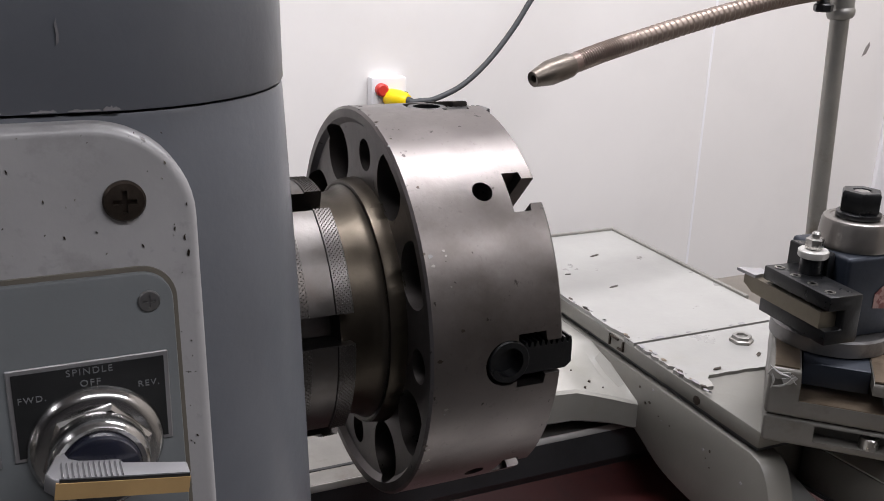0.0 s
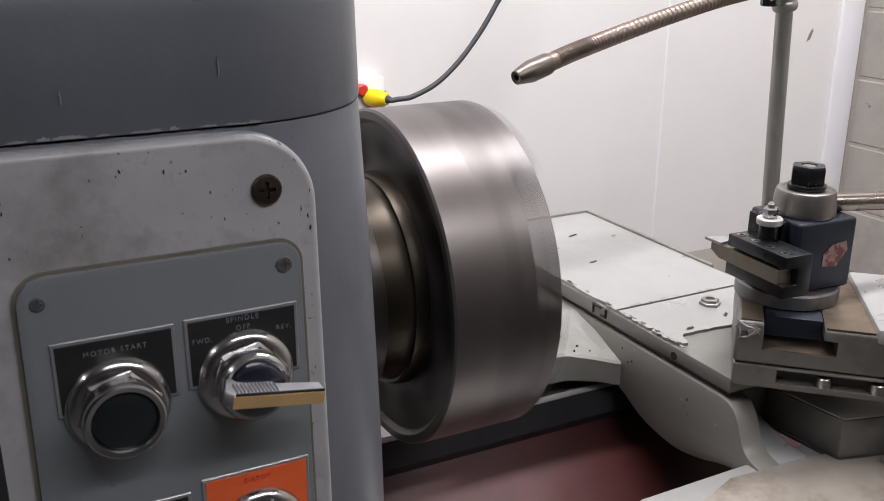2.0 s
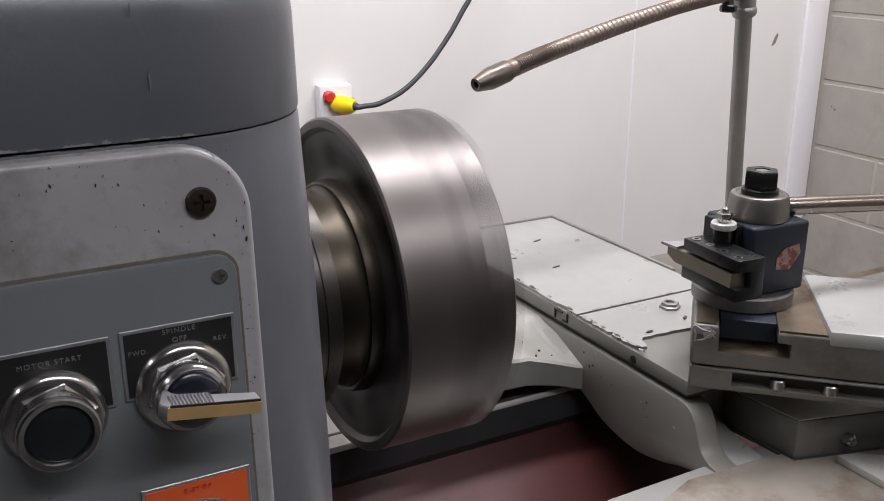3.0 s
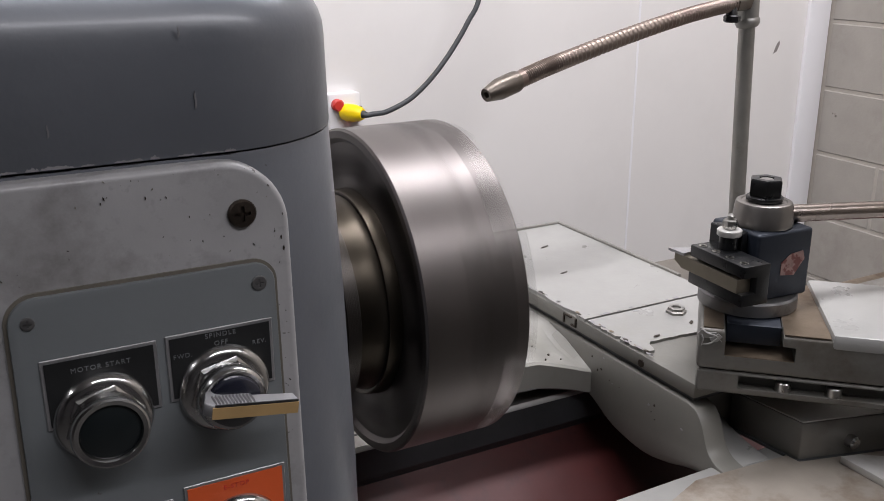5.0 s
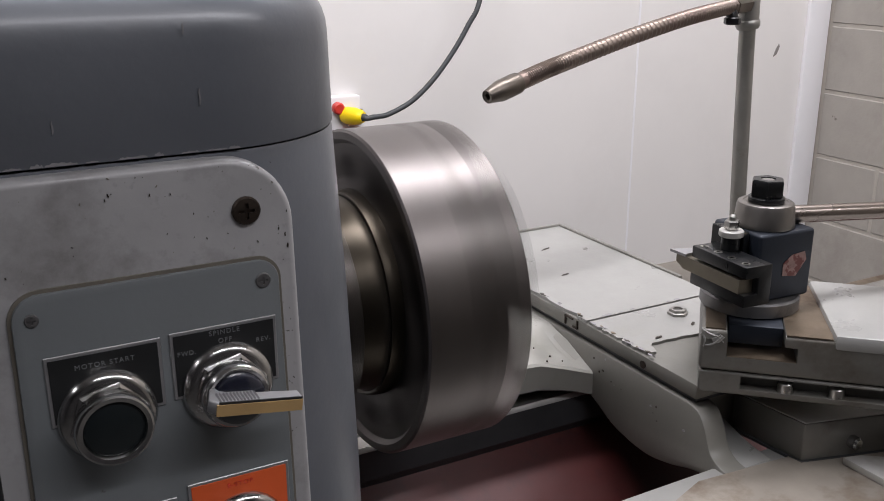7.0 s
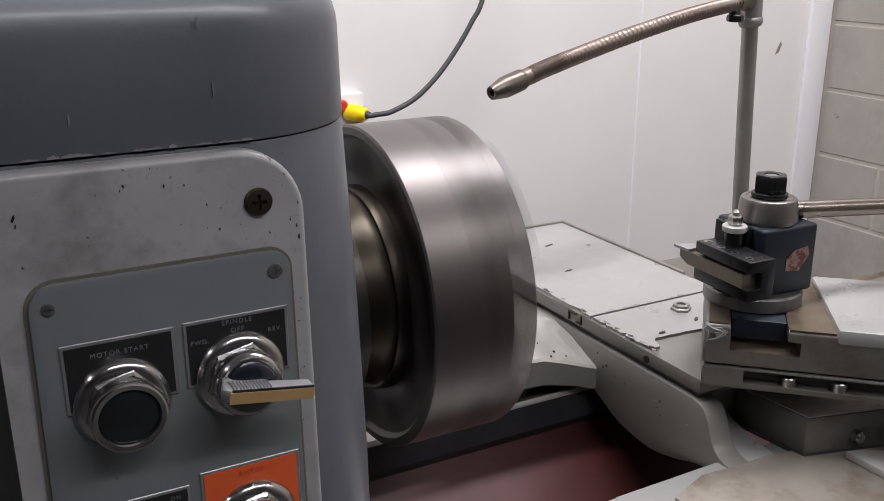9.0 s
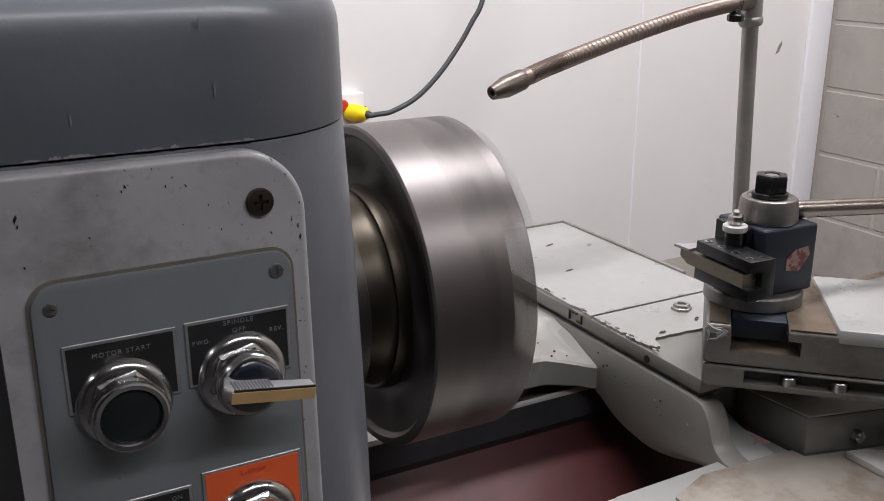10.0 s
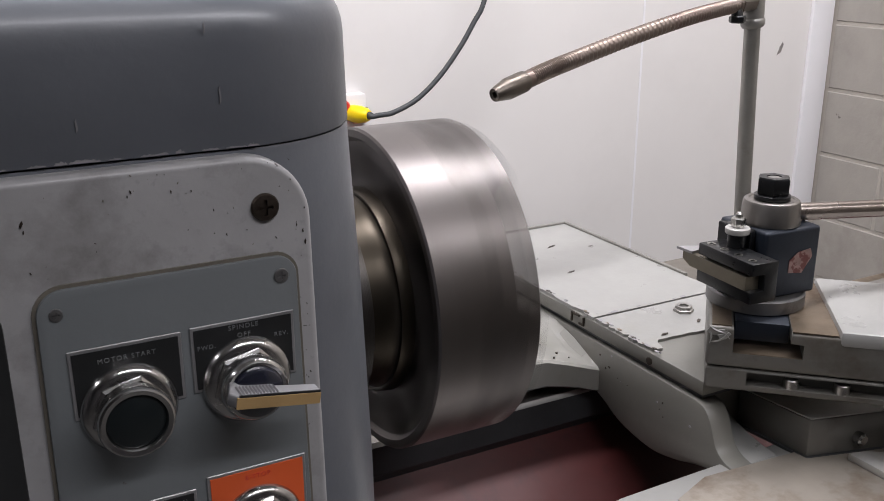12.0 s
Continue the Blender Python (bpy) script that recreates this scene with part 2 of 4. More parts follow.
def cut(bm, cutters):
    """bm less the cutters."""
    made = []
    for b in (bm, *cutters):
        bmesh.ops.recalc_face_normals(b, faces=b.faces)
        me = bpy.data.meshes.new("blank")
        b.to_mesh(me)
        b.free()
        made.append(new("blank", me))
    body = made[0]
    for c in made[1:]:
        mod = body.modifiers.new("cut", "BOOLEAN")
        mod.object, mod.operation, mod.solver = c, "DIFFERENCE", "EXACT"
    bpy.context.view_layer.update()
    me = bpy.data.meshes.new_from_object(body.evaluated_get(bpy.context.evaluated_depsgraph_get()))
    out = bmesh.new()
    out.from_mesh(me)
    for o in made:
        old = o.data
        bpy.data.objects.remove(o)
        bpy.data.meshes.remove(old)
    bpy.data.meshes.remove(me)
    bmesh.ops.remove_doubles(out, verts=out.verts, dist=1e-6)
    return out


def lettering(text, size, mat, parent, m, bold=0.0):
    cu = bpy.data.curves.new("lettering", "FONT")
    cu.body, cu.size, cu.align_x, cu.align_y, cu.extrude, cu.offset, cu.space_character = text, size, "CENTER", "CENTER", 0.0002, bold, 1.25
    ob = new("blank", cu)
    bpy.context.view_layer.update()
    me = bpy.data.meshes.new_from_object(ob.evaluated_get(bpy.context.evaluated_depsgraph_get()))
    bpy.data.objects.remove(ob)
    me.materials.clear()
    me.materials.append(mat)
    out = new("lettering", me)
    out.parent = parent
    out.matrix_basis = m
    tagged(out, "raised lettering reading " + text)
    return out


def moved(bm, m):
    bmesh.ops.transform(bm, matrix=m, verts=bm.verts)
    return bm


def joined(*bms):
    out = bmesh.new()
    for b in bms:
        me = bpy.data.meshes.new("blank")
        b.to_mesh(me)
        b.free()
        out.from_mesh(me)
        bpy.data.meshes.remove(me)
    return out


FRONT = pose(0, 0, 0, 0, 0, -90)  # turns the x axis to -y, out of the headstock's front


# ---- room ----
WALL_Y, WALL_X = 1.757, 2.075


def room():
    tagged(part("wall_north", box(-3.2, WALL_X + 0.2, WALL_Y, WALL_Y + 0.15, 0, 3.0), M_WHITE), "smooth white painted workshop wall", "wall", kind="structure")
    tagged(part("wall_west", box(-3.35, -3.2, -3.2, WALL_Y, 0, 3.0), M_SHOP), "grey painted workshop wall", "wall", kind="structure")
    tagged(part("wall_south", box(-3.2, WALL_X + 0.2, -3.35, -3.2, 0, 3.0), M_SHOP), "grey painted workshop wall", "wall", kind="structure")
    tagged(part("floor", box(-3.35, WALL_X + 0.2, -3.35, WALL_Y + 0.15, -0.1, 0), M_FLOOR), "grey concrete workshop floor", "floor", kind="structure")
    tagged(part("ceiling", box(-3.35, WALL_X + 0.2, -3.35, WALL_Y + 0.15, 3.0, 3.1), M_CEIL), "dull white workshop ceiling", "ceiling", kind="structure")
    # panel joint and corner trim on the white wall
    tagged(part("trim", box(1.428, 1.434, WALL_Y - 0.0012, WALL_Y, 0, 3.0, 0.0004, 1), M_TRIM), "thin white joint strip on the wall", "trim", kind="structure")
    tagged(part("trim", box(1.985, 2.062, WALL_Y - 0.012, WALL_Y, 0, 3.0, 0.003), M_TRIM), "white corner trim board", "trim", kind="structure")


def wall_mark():
    pts = [(-0.012, -0.020), (0.004, -0.012), (0.014, 0.012), (0.010, 0.022), (-0.002, 0.006)]
    part("scuff", prism([(1.888 + x * 0.8, 1.223 + z * 0.8) for x, z in pts], WALL_Y - 0.0006, WALL_Y, "y"), M_MORTAR_DK, bpy.data.objects["wall_north"], "grey scuff on the wall")


def block_wall():
    wall = tagged(part("wall_east", box(WALL_X - 0.0015, WALL_X + 0.2, -3.2, WALL_Y, 0, 3.0), M_MORTAR), "cream painted concrete block wall", "wall", kind="structure")
    course, length = 0.1757, 0.40
    for row in range(16):
        z = row * course - 0.119
        for k in range(4):
            y1 = WALL_Y - 0.012 - k * length + (0.2 if row % 2 else 0.0)
            y0, top = y1 - length + 0.008, min(y1, WALL_Y - 0.012)
            if top - y0 < 0.05 or z + course > 3.0:
                continue
            bm = box(WALL_X - 0.004, WALL_X + 0.02, y0, top, z, z + course - 0.008, 0.003, 1)
            part("block", bm, M_BLOCK, wall)
    return wall


def wall_socket():
    s = thing("wall_socket", "white wall socket box with red switch and orange tag", "wall socket", pose(0.672, WALL_Y, 1.142))
    part("housing", box(-0.036, 0.034, -0.028, 0, -0.062, 0.058, 0.005), M_WPLAST, s)
    part("switch", moved(turned([(0, 0.012), (0.010, 0.012), (0.013, 0.009)], 24), pose(-0.018, -0.028, 0.036, 0, 0, -90)), M_REDP, s, "round red switch")
    part("cover_flap", prism([(0.0, 0.0), (0.028, 0.0), (0.030, 0.026), (0.022, 0.034), (0.004, 0.028)], -0.040, -0.028, "y", 0.002), M_PEACH, s, "pale orange socket flap")
    part("hinge", box(0.022, 0.030, -0.043, -0.036, 0.018, 0.032, 0.001), M_BLACK, s)
    part("tag", prism([(-0.010, -0.012), (0.018, -0.016), (0.022, -0.055), (0.014, -0.056), (0.010, -0.044), (0.004, -0.048), (-0.006, -0.034)], -0.046, -0.038, "y", 0.001), M_REDP, s, "orange-red plastic tag")


def power_plug():
    p = thing("power_plug", "yellow plastic mains plug pushed into the wall socket", "power plug", pose(0.668, WALL_Y - 0.028, 1.163, 0, 1, -60))
    part("body", turned([(0, 0.015), (0.008, 0.0172), (0.028, 0.0172), (0.037, 0.0145)], 28), M_YELLOW, p)
    part("collar", turned([(0.035, 0.0150), (0.041, 0.0145), (0.048, 0.0105)], 24), M_YELLOW, p)
    part("gland", turned([(0.047, 0.0080), (0.051, 0.0075), (0.056, 0.006)], 20), M_RUBBER, p, "dark rubber cable gland")


def mains_cable():
    y = 1.68
    pts = smooth_line([(0.706, y, 1.129 + 0.034), (0.72, y, 1.1625), (0.745, y, 1.166), (0.796, y, 1.188), (0.847, y, 1.230), (0.893, y, 1.284),
                       (0.926, y, 1.333), (0.950, y, 1.375), (0.985, y + 0.02, 1.48), (1.01, y + 0.05, 1.7), (1.015, WALL_Y - 0.008, 2.3), (1.015, WALL_Y - 0.008, 3.0)], 10)
    pts = [Vector((0.692, WALL_Y - 0.0765, 1.1615)), Vector((0.697, WALL_Y - 0.079, 1.1612))] + pts[4:]
    tagged(part("mains_cable", tube(pts, 0.0052, 12), M_RUBBER), "dark grey rubber mains cable hanging in a curve", "cable")


# ---- headstock ----
FACE, PLATE_Y, PANEL_Y = 0.403, 0.3940, 0.3905
XE = 0.139


def headstock():
    h = thing("lathe_headstock", "blue-grey painted lathe headstock with worn paint", "lathe headstock", pose(0, 0, 0))

    def ring(z, d, xe=XE, y=FACE, r=0.080):
        return [(a, b, z) for a, b in round_rect(-0.75 + d, xe - d, y + d, 1.06 - d, max(r - d, 0.004), 10)]

    def flare(bm):
        """The front plates widen a little downwards."""
        for v in bm.verts:
            v.co.x = 0.02 + (v.co.x - 0.02) * (1 + 0.22 * max(0, 1.35 - v.co.z))
        return bm

    part("casting", rings_bm([ring(0.80, 0, XE + 0.016), ring(1.19, 0, XE + 0.0095), ring(1.30, 0, XE + 0.0055), ring(1.3965, 0), ring(1.3982, 0.0006), ring(1.3986, 0.006)]), M_BLUE, h)
    top = [ring(1.3986, 0.006, XE, FACE - 0.001), ring(1.3993, 0.0006, XE, FACE - 0.001), ring(1.4006, 0, XE, FACE - 0.001), ring(1.446, 0.001, XE, FACE - 0.001)]
    for k in range(1, 9):
        a = k / 8 * math.pi / 2
        top.append(ring(1.446 + 0.032 * math.sin(a), 0.001 + 0.032 * (1 - math.cos(a)), XE, FACE - 0.001, 0.080))
    part("top_cover", rings_bm(top), M_BLUE, h, "blue-grey top cover with chipped lower edge")

    part("spindle", moved(turned([(0.12, 0.0605), (0.2395, 0.0605), (0.2405, 0.0595)], 48), pose(0, 0.742, 1.181)), M_RING, h, "steel spindle carrying the chuck", smooth=30)
    part("front_plate", flare(prism(round_rect(-0.5, 0.0884, 0.9, 1.3968, (0.004, 0.004, 0.033, 0.004), 12), PLATE_Y, FACE + 0.010, "y", 0.0036, 4)), M_PLATE, h, "light grey scuffed front plate with rounded corner")
    part("black_panel", prism(round_rect(-0.4, -0.0535, 0.95, 1.347, (0.002, 0.002, 0.014, 0.002), 8), PLATE_Y - 0.003, PLATE_Y + 0.002, "y", 0.001), M_BLACK, h, "black panel inset in the front plate")
    part("control_panel", flare(prism(round_rect(-0.0400, 0.0780, 0.98, 1.3475, (0.004, 0.004, 0.010, 0.012), 8), PANEL_Y, PLATE_Y + 0.001, "y", 0.0008)), M_PANEL, h, "grey enamelled control panel")
    part("panel_edge", flare(prism(round_rect(-0.0416, 0.0796, 0.979, 1.3491, (0.004, 0.004, 0.0115, 0.0135), 8), PLATE_Y - 0.0012, PLATE_Y + 0.001, "y")), M_EDGE, h, "worn beige edge round the panel")

    rng = random.Random(7)
    x = -0.075
    while x < 0.062:
        w, t = rng.uniform(0.004, 0.014), rng.choice((0.0008, 0.0010, 0.0014, 0.0018, 0.0034))
        w, n = (w * 0.5, 9) if t > 0.003 else (w, 11)
        pts = [(x, 1.3997), (x + w, 1.3997)] + [(x + w * (1 - (k + 0.5) / n), 1.3999 + t * rng.uniform(0.2, 1) * math.sin(math.pi * (k + 0.5) / n) ** 0.4) for k in range(n)]
        part("paint_chip", prism(pts, FACE - 0.0012, FACE - 0.0006, "y"), M_CHIP, h, "bare patch of chipped paint")
        x += w + rng.choice((0.0005, 0.001, 0.003, 0.008))
    for x, z, tall in ((0.050, 1.4205, 0.008), (-0.013, 1.4130, 0.006), (0.045, 1.4520, 0.005)):
        pts = [(x - 0.0003, z), (x + 0.0005, z + 0.001), (x + 0.0007, z + tall * 0.4), (x + 0.0002, z + tall), (x - 0.0004, z + tall * 0.8), (x - 0.0001, z + tall * 0.4)]
        part("scratch", prism(pts, FACE - 0.0012, FACE - 0.0006, "y"), M_SCRATCH, h)
    for x, z, a, l in ((0.005, 1.3865, 70, 0.0016), (0.0035, 1.3845, 85, 0.0011), (0.0225, 1.3845, 90, 0.0014), (0.0315, 1.3838, 70, 0.0011), (0.041, 1.3735, 80, 0.0010), (-0.0405, 1.378, 110, 0.0030), (-0.040, 1.3745, 100, 0.0016),
                       (0.0845, 1.352, 95, 0.0022), (0.0835, 1.3575, 80, 0.0016), (0.0805, 1.3610, 100, 0.0012), (0.0848, 1.3690, 90, 0.0010), (0.0560, 1.3620, 40, 0.0008), (-0.012, 1.3655, 20, 0.0009), (0.0700, 1.3560, 60, 0.0012)):
        part("nick", moved(prism([(-l * 0.6, 0), (-l * 0.2, l * 0.22), (l * 0.65, l * 0.1), (l * 0.3, -l * 0.2), (-l * 0.25, -l * 0.16)], -0.0004, 0.0002, "y"), pose(x, PLATE_Y, z, 0, a, 0)), M_SCREW, h)

    for k in range(46):
        x, z = (rng.uniform(-0.05, 0.08), rng.uniform(1.352, 1.392)) if k < 22 else (rng.uniform(0.0800, 0.0840), rng.uniform(1.22, 1.375)) if k < 38 else (rng.uniform(0.0, 0.085), 1.3935 + rng.uniform(-0.001, 0.0005))
        l, a = rng.choice((0.0004, 0.0005, 0.0007, 0.0011)), rng.uniform(40, 140)
        part("nick", moved(prism([(-l * 0.6, 0), (-l * 0.2, l * 0.25), (l * 0.65, l * 0.12), (l * 0.3, -l * 0.25), (-l * 0.25, -l * 0.2)], -0.0003, 0.0002, "y"), pose(x, PLATE_Y, z, 0, a, 0)), rng.choice((M_SCREW, M_SCREW, M_EDGE)), h)

    def screw(name, x, y, z, r):
        h0 = 0.0022 if r > 0.005 else 0.0010
        head = turned([(0, r), (h0 * 0.5, r), (h0 * 0.9, r * 0.9), (h0, r * 0.6), (h0 * 1.05, 0.0002)], 32)
        slot = [box(h0 * 0.4, 0.006, -r * 0.12, r * 0.12, -r * 0.55, r * 0.55), box(h0 * 0.4, 0.006, -r * 0.55, r * 0.55, -r * 0.12, r * 0.12)]
        part(name, moved(cut(head, slot), pose(x, y, z) @ FRONT), M_SCREW if r > 0.005 else M_FLANGE, h, "dark cross-head screw" if r > 0.005 else "")

    screw("plate_screw", 0.0652, PLATE_Y, 1.3718, 0.0068)
    screw("panel_screw", 0.0702, PANEL_Y, 1.3377, 0.0037)
    screw("panel_screw", -0.0322, PANEL_Y, 1.3368, 0.0030)

    def name_plate(x0, x1, z0, z1, face, words, label):
        p = part("name_plate", box(x0, x1, PANEL_Y - 0.001, PANEL_Y, z0, z1, 0.0003, 1), M_SILVER, h, label)
        part("face", box(x0 + 0.0016, x1 - 0.0016, PANEL_Y - 0.0014, PANEL_Y - 0.0008, z0 + 0.0016, z1 - 0.0016), face, p)
        for text, x, z, size in words:
            lettering(text, size, M_LETTER if face is M_BLACK else M_REDP, p, pose(x, PANEL_Y - 0.0015, z, 90))
        return p

    name_plate(-0.0302, 0.0200, 1.285, 1.3187, M_BLACK, (("MOTOR START", -0.005, 1.3118, 0.0032),), "black name plate with silver border and lettering")
    name_plate(0.0240, 0.0750, 1.286, 1.3194, M_BLACK, (("SPINDLE", 0.0495, 1.3160, 0.0033), ("OFF", 0.0495, 1.3117, 0.0033), ("FWD.", 0.0312, 1.3085, 0.0031), ("REV.", 0.0680, 1.3085, 0.0031)), "black name plate with silver border and lettering")
    name_plate(0.0258, 0.0770, 1.172, 1.2395, M_ORANGE, (("E-STOP", 0.0515, 1.2340, 0.0034),), "orange emergency stop plate with silver border")
    name_plate(-0.0312, 0.0205, 1.196, 1.2350, M_BLACK, (("COOLANT", -0.011, 1.2295, 0.0030), ("ON", 0.0130, 1.2300, 0.0030)), "black name plate with silver border and lettering")

    def mount(x, z):
        """The domed flange of one control."""
        return moved(turned([(0, 0.0218), (0.0012, 0.0222), (0.0030, 0.0216), (0.0048, 0.0200), (0.0056, 0.0180), (0.0056, 0.0100)], 56), pose(x, PANEL_Y, z) @ FRONT)

    def hexnut(x, y, z, r, depth):
        prof = [(0, r * 0.96), (0.0006, r), (depth - 0.0012, r), (depth, r * 0.92), (depth, r * 0.7)]
        return moved(turned(prof, 6), pose(x, y, z) @ FRONT @ pose(0, 0, 0, 12))

    # motor start push button
    x, z = -0.0060, 1.2862
    b = part("push_button", mount(x, z), M_CHROME, h, "chrome push button with black cap")
    part("nut", hexnut(x, PANEL_Y - 0.0050, z, 0.0180, 0.0032), M_CHROME, b)
    part("bezel", moved(turned([(0, 0.0160), (0.003, 0.0162), (0.0065, 0.0168), (0.0085, 0.0172), (0.0098, 0.0167), (0.0103, 0.0158), (0.0100, 0.0138), (0.0085, 0.0130), (0.004, 0.0128)], 56), pose(x, PANEL_Y - 0.0085, z) @ FRONT), M_CHROME, b)
    part("cap", moved(turned([(0, 0.0129), (0.0075, 0.0129), (0.0080, 0.0120), (0.0076, 0.0002)], 48), pose(x, PANEL_Y - 0.009, z) @ FRONT), M_CAP, b, "black button cap")
    # spindle selector
    x, z = 0.0497, 1.2882
    s = part("selector_switch", mount(x, z), M_CHROME, h, "chrome selector switch with brass-faced lever")
    part("nut", hexnut(x, PANEL_Y - 0.0050, z, 0.0180, 0.0032), M_CHROME, s)
    part("bezel", moved(turned([(0, 0.0160), (0.0050, 0.0162), (0.0075, 0.0156), (0.0085, 0.0145), (0.0085, 0.0130), (0.006, 0.0125)], 56), pose(x, PANEL_Y - 0.0085, z) @ FRONT), M_CHROME, s)
    part("knob", moved(turned([(0, 0.0128), (0.008, 0.0128), (0.0105, 0.0120), (0.0120, 0.0095), (0.0125, 0.0002)], 48), pose(x, PANEL_Y - 0.0095, z) @ FRONT), M_KNOB, s, "glossy dark knob")
    hx0, hx1, hy0, hy1, hz = x - 0.0180, x + 0.0255, PANEL_Y - 0.0330, PANEL_Y - 0.0165, z + 0.0025
    lever = part("lever", prism([(hx0 + 0.003, hy0), (hx1, hy0 + 0.0002), (hx1, hy0 + 0.008), (hx0 + 0.024, hy0 + 0.0095), (hx0 + 0.020, hy1), (hx0 + 0.004, hy1), (hx0, hy0 + 0.004)], hz - 0.003, hz + 0.003, "z", 0.0005, 1), M_SILVER, s, "brushed metal lever with serrated top",
                 Matrix.Translation((x, 0, z)) @ pose(0, 0, 0, 0, 9, 0) @ Matrix.Translation((-x, 0, -z)))
    part("lever_face", prism([(hx0 + 0.003, hz - 0.0033), (hx1 - 0.0002, hz - 0.0033), (hx1 - 0.0002, hz + 0.0022), (hx0 + 0.003, hz + 0.0022)], hy0 - 0.0008, hy0 + 0.0003, "y"), M_GOLD, lever, "brass-coloured lever face")
    part("lever_inlay", box(hx0 + 0.004, hx1 - 0.0004, hy0 - 0.0004, hy0 + 0.0004, hz + 0.0022, hz + 0.0033), M_BLACK, lever)
    for k in range(12):
        xx = hx0 + 0.0045 + k * 0.0016
        part("rib", prism([(xx, hz + 0.0028), (xx + 0.0010, hz + 0.0028), (xx + 0.0005, hz + 0.0041)], hy0 + 0.001, hy0 + 0.0092, "y"), M_SILVER, lever)
    # emergency stop and coolant buttons, low on the panel
    for name, x, z, cap, label in (("stop_button", 0.0515, 1.2060, M_REDP, "chrome stop button with red cap"), ("coolant_switch", -0.0060, 1.2020, M_CAP, "chrome coolant switch")):
        q = part(name, mount(x, z), M_CHROME, h, label)
        part("nut", hexnut(x, PANEL_Y - 0.0050, z, 0.0180, 0.0032), M_CHROME, q)
        part("bezel", moved(turned([(0, 0.0160), (0.006, 0.0168), (0.0085, 0.0165), (0.0092, 0.0150), (0.006, 0.0140)], 48), pose(x, PANEL_Y - 0.008, z) @ FRONT), M_CHROME, q)
        part("cap", moved(turned([(0, 0.0142), (0.007, 0.0142), (0.009, 0.0125), (0.0096, 0.0002)], 40), pose(x, PANEL_Y - 0.009, z) @ FRONT), cap, q)
    return h


# ---- chuck: axis along x, its back at x = 0 ----
AXIS_Y, AXIS_Z, BACK_X = 0.742, 1.181, 0.264
R, DEEP = 0.151, 0.098


def chuck():
    c = thing("lathe_chuck", "heavy worn steel four-jaw lathe chuck with dark jaw bases", "lathe chuck", pose(BACK_X, AXIS_Y, AXIS_Z))
    profile = [(0.006, 0.020), (0.006, 0.082), (0.0045, 0.1385), (0.0012, 0.1415), (0, 0.1425), (0, 0.1490), (0.0018, R), (DEEP - 0.0015, R), (DEEP, R - 0.0015), (DEEP, 0.030), (0.06, 0.030), (0.06, 0.020)]
    body = turned(profile, 128, close=True)
    cutters, hub_cutters = [], []

    # angles run from -y (towards the operator) upwards
    def spun(bm, angle):
        return moved(bm, Matrix.Rotation(radians(-angle), 4, "X"))

    for k in range(4):
        a = 90 * k + 46
        cutters.append(spun(prism([(DEEP + 0.01, -0.010), (DEEP + 0.01, 0.010), (DEEP - 0.010, 0.010), (DEEP - 0.011, 0.0155), (DEEP - 0.024, 0.0155), (DEEP - 0.024, -0.0155), (DEEP - 0.011, -0.0155), (DEEP - 0.010, -0.010)], -R - 0.01, -0.05, "y"), a))
        cutters.append(spun(moved(turned([(0.10, 0.0075), (R + 0.01, 0.0075)], 24), pose(0.055, 0, 0, 0, 0, -90)), a + 0.8))
        b = 90 * k + 1
        cutters.append(spun(prism([(DEEP + 0.01, -0.0125), (DEEP + 0.01, 0.0125), (DEEP - 0.012, 0.0125), (DEEP - 0.013, 0.0195), (DEEP - 0.034, 0.0195), (DEEP - 0.034, -0.0195), (DEEP - 0.013, -0.0195), (DEEP - 0.012, -0.0125)], -R - 0.01, -0.04, "y"), b))
        cutters.append(spun(moved(turned([(0.06, 0.0165), (R + 0.01, 0.0165)], 28), pose(DEEP - 0.042, 0, 0, 0, 0, -90)), b))
        for d, hr, rr in ((-3, 0.0122, 0.1175), (28, 0.0238, 0.1190), (62, 0.0238, 0.1190)):
            t = radians(90 * k + d)
            for store in (cutters, hub_cutters):
                store.append(moved(turned([(-0.02, hr), (0.052, hr), (0.056, hr * 0.7)], 28), Matrix.Translation((0, -rr * math.cos(t), rr * math.sin(t)))))
    part("body", cut(body, cutters), M_STEEL, c, smooth=30)
    # knocks along the back edge of the rim
    rng = random.Random(21)
    for k in range(64):
        a, x, l = rng.uniform(0, 2 * math.pi), rng.choice((0.0024, 0.003, 0.004, 0.006, 0.010, 0.020)) * rng.uniform(0.6, 1.2), rng.uniform(0.0006, 0.0020)
        bm = prism([(l * math.cos(q) * rng.uniform(0.6, 1.2), l * math.sin(q) * rng.uniform(0.4, 0.9)) for q in [2 * math.pi * i / 6 for i in range(6)]], -0.0003, 0.0002)
        part("edge_nick", moved(bm, Matrix.Rotation(a, 4, "X") @ Matrix.Translation((x, 0, R))), rng.choice((M_COLLAR, M_FLANGE, M_SCREW)), c)
    # screws in the jaw slots
    for k in range(4):
        b = 90 * k + 1
        threads = [(0.050, 0.010)]
        r0 = 0.056
        while r0 < R - 0.028:
            threads += [(r0, 0.0095), (r0 + 0.0014, 0.0135), (r0 + 0.0030, 0.0135), (r0 + 0.0044, 0.0095)]
            r0 += 0.0058
        threads += [(R - 0.024, 0.0105), (R - 0.0235, 0.0155), (R - 0.0022, 0.0155), (R - 0.0012, 0.0145), (R - 0.0012, 0.0105), (R - 0.010, 0.0100), (R - 0.010, 0.0005)]
        part("jaw_screw", spun(moved(turned(threads, 24), pose(DEEP - 0.040, 0, 0, 0, 0, -90)), b), M_BLACKOX, c, "dark threaded jaw screw")
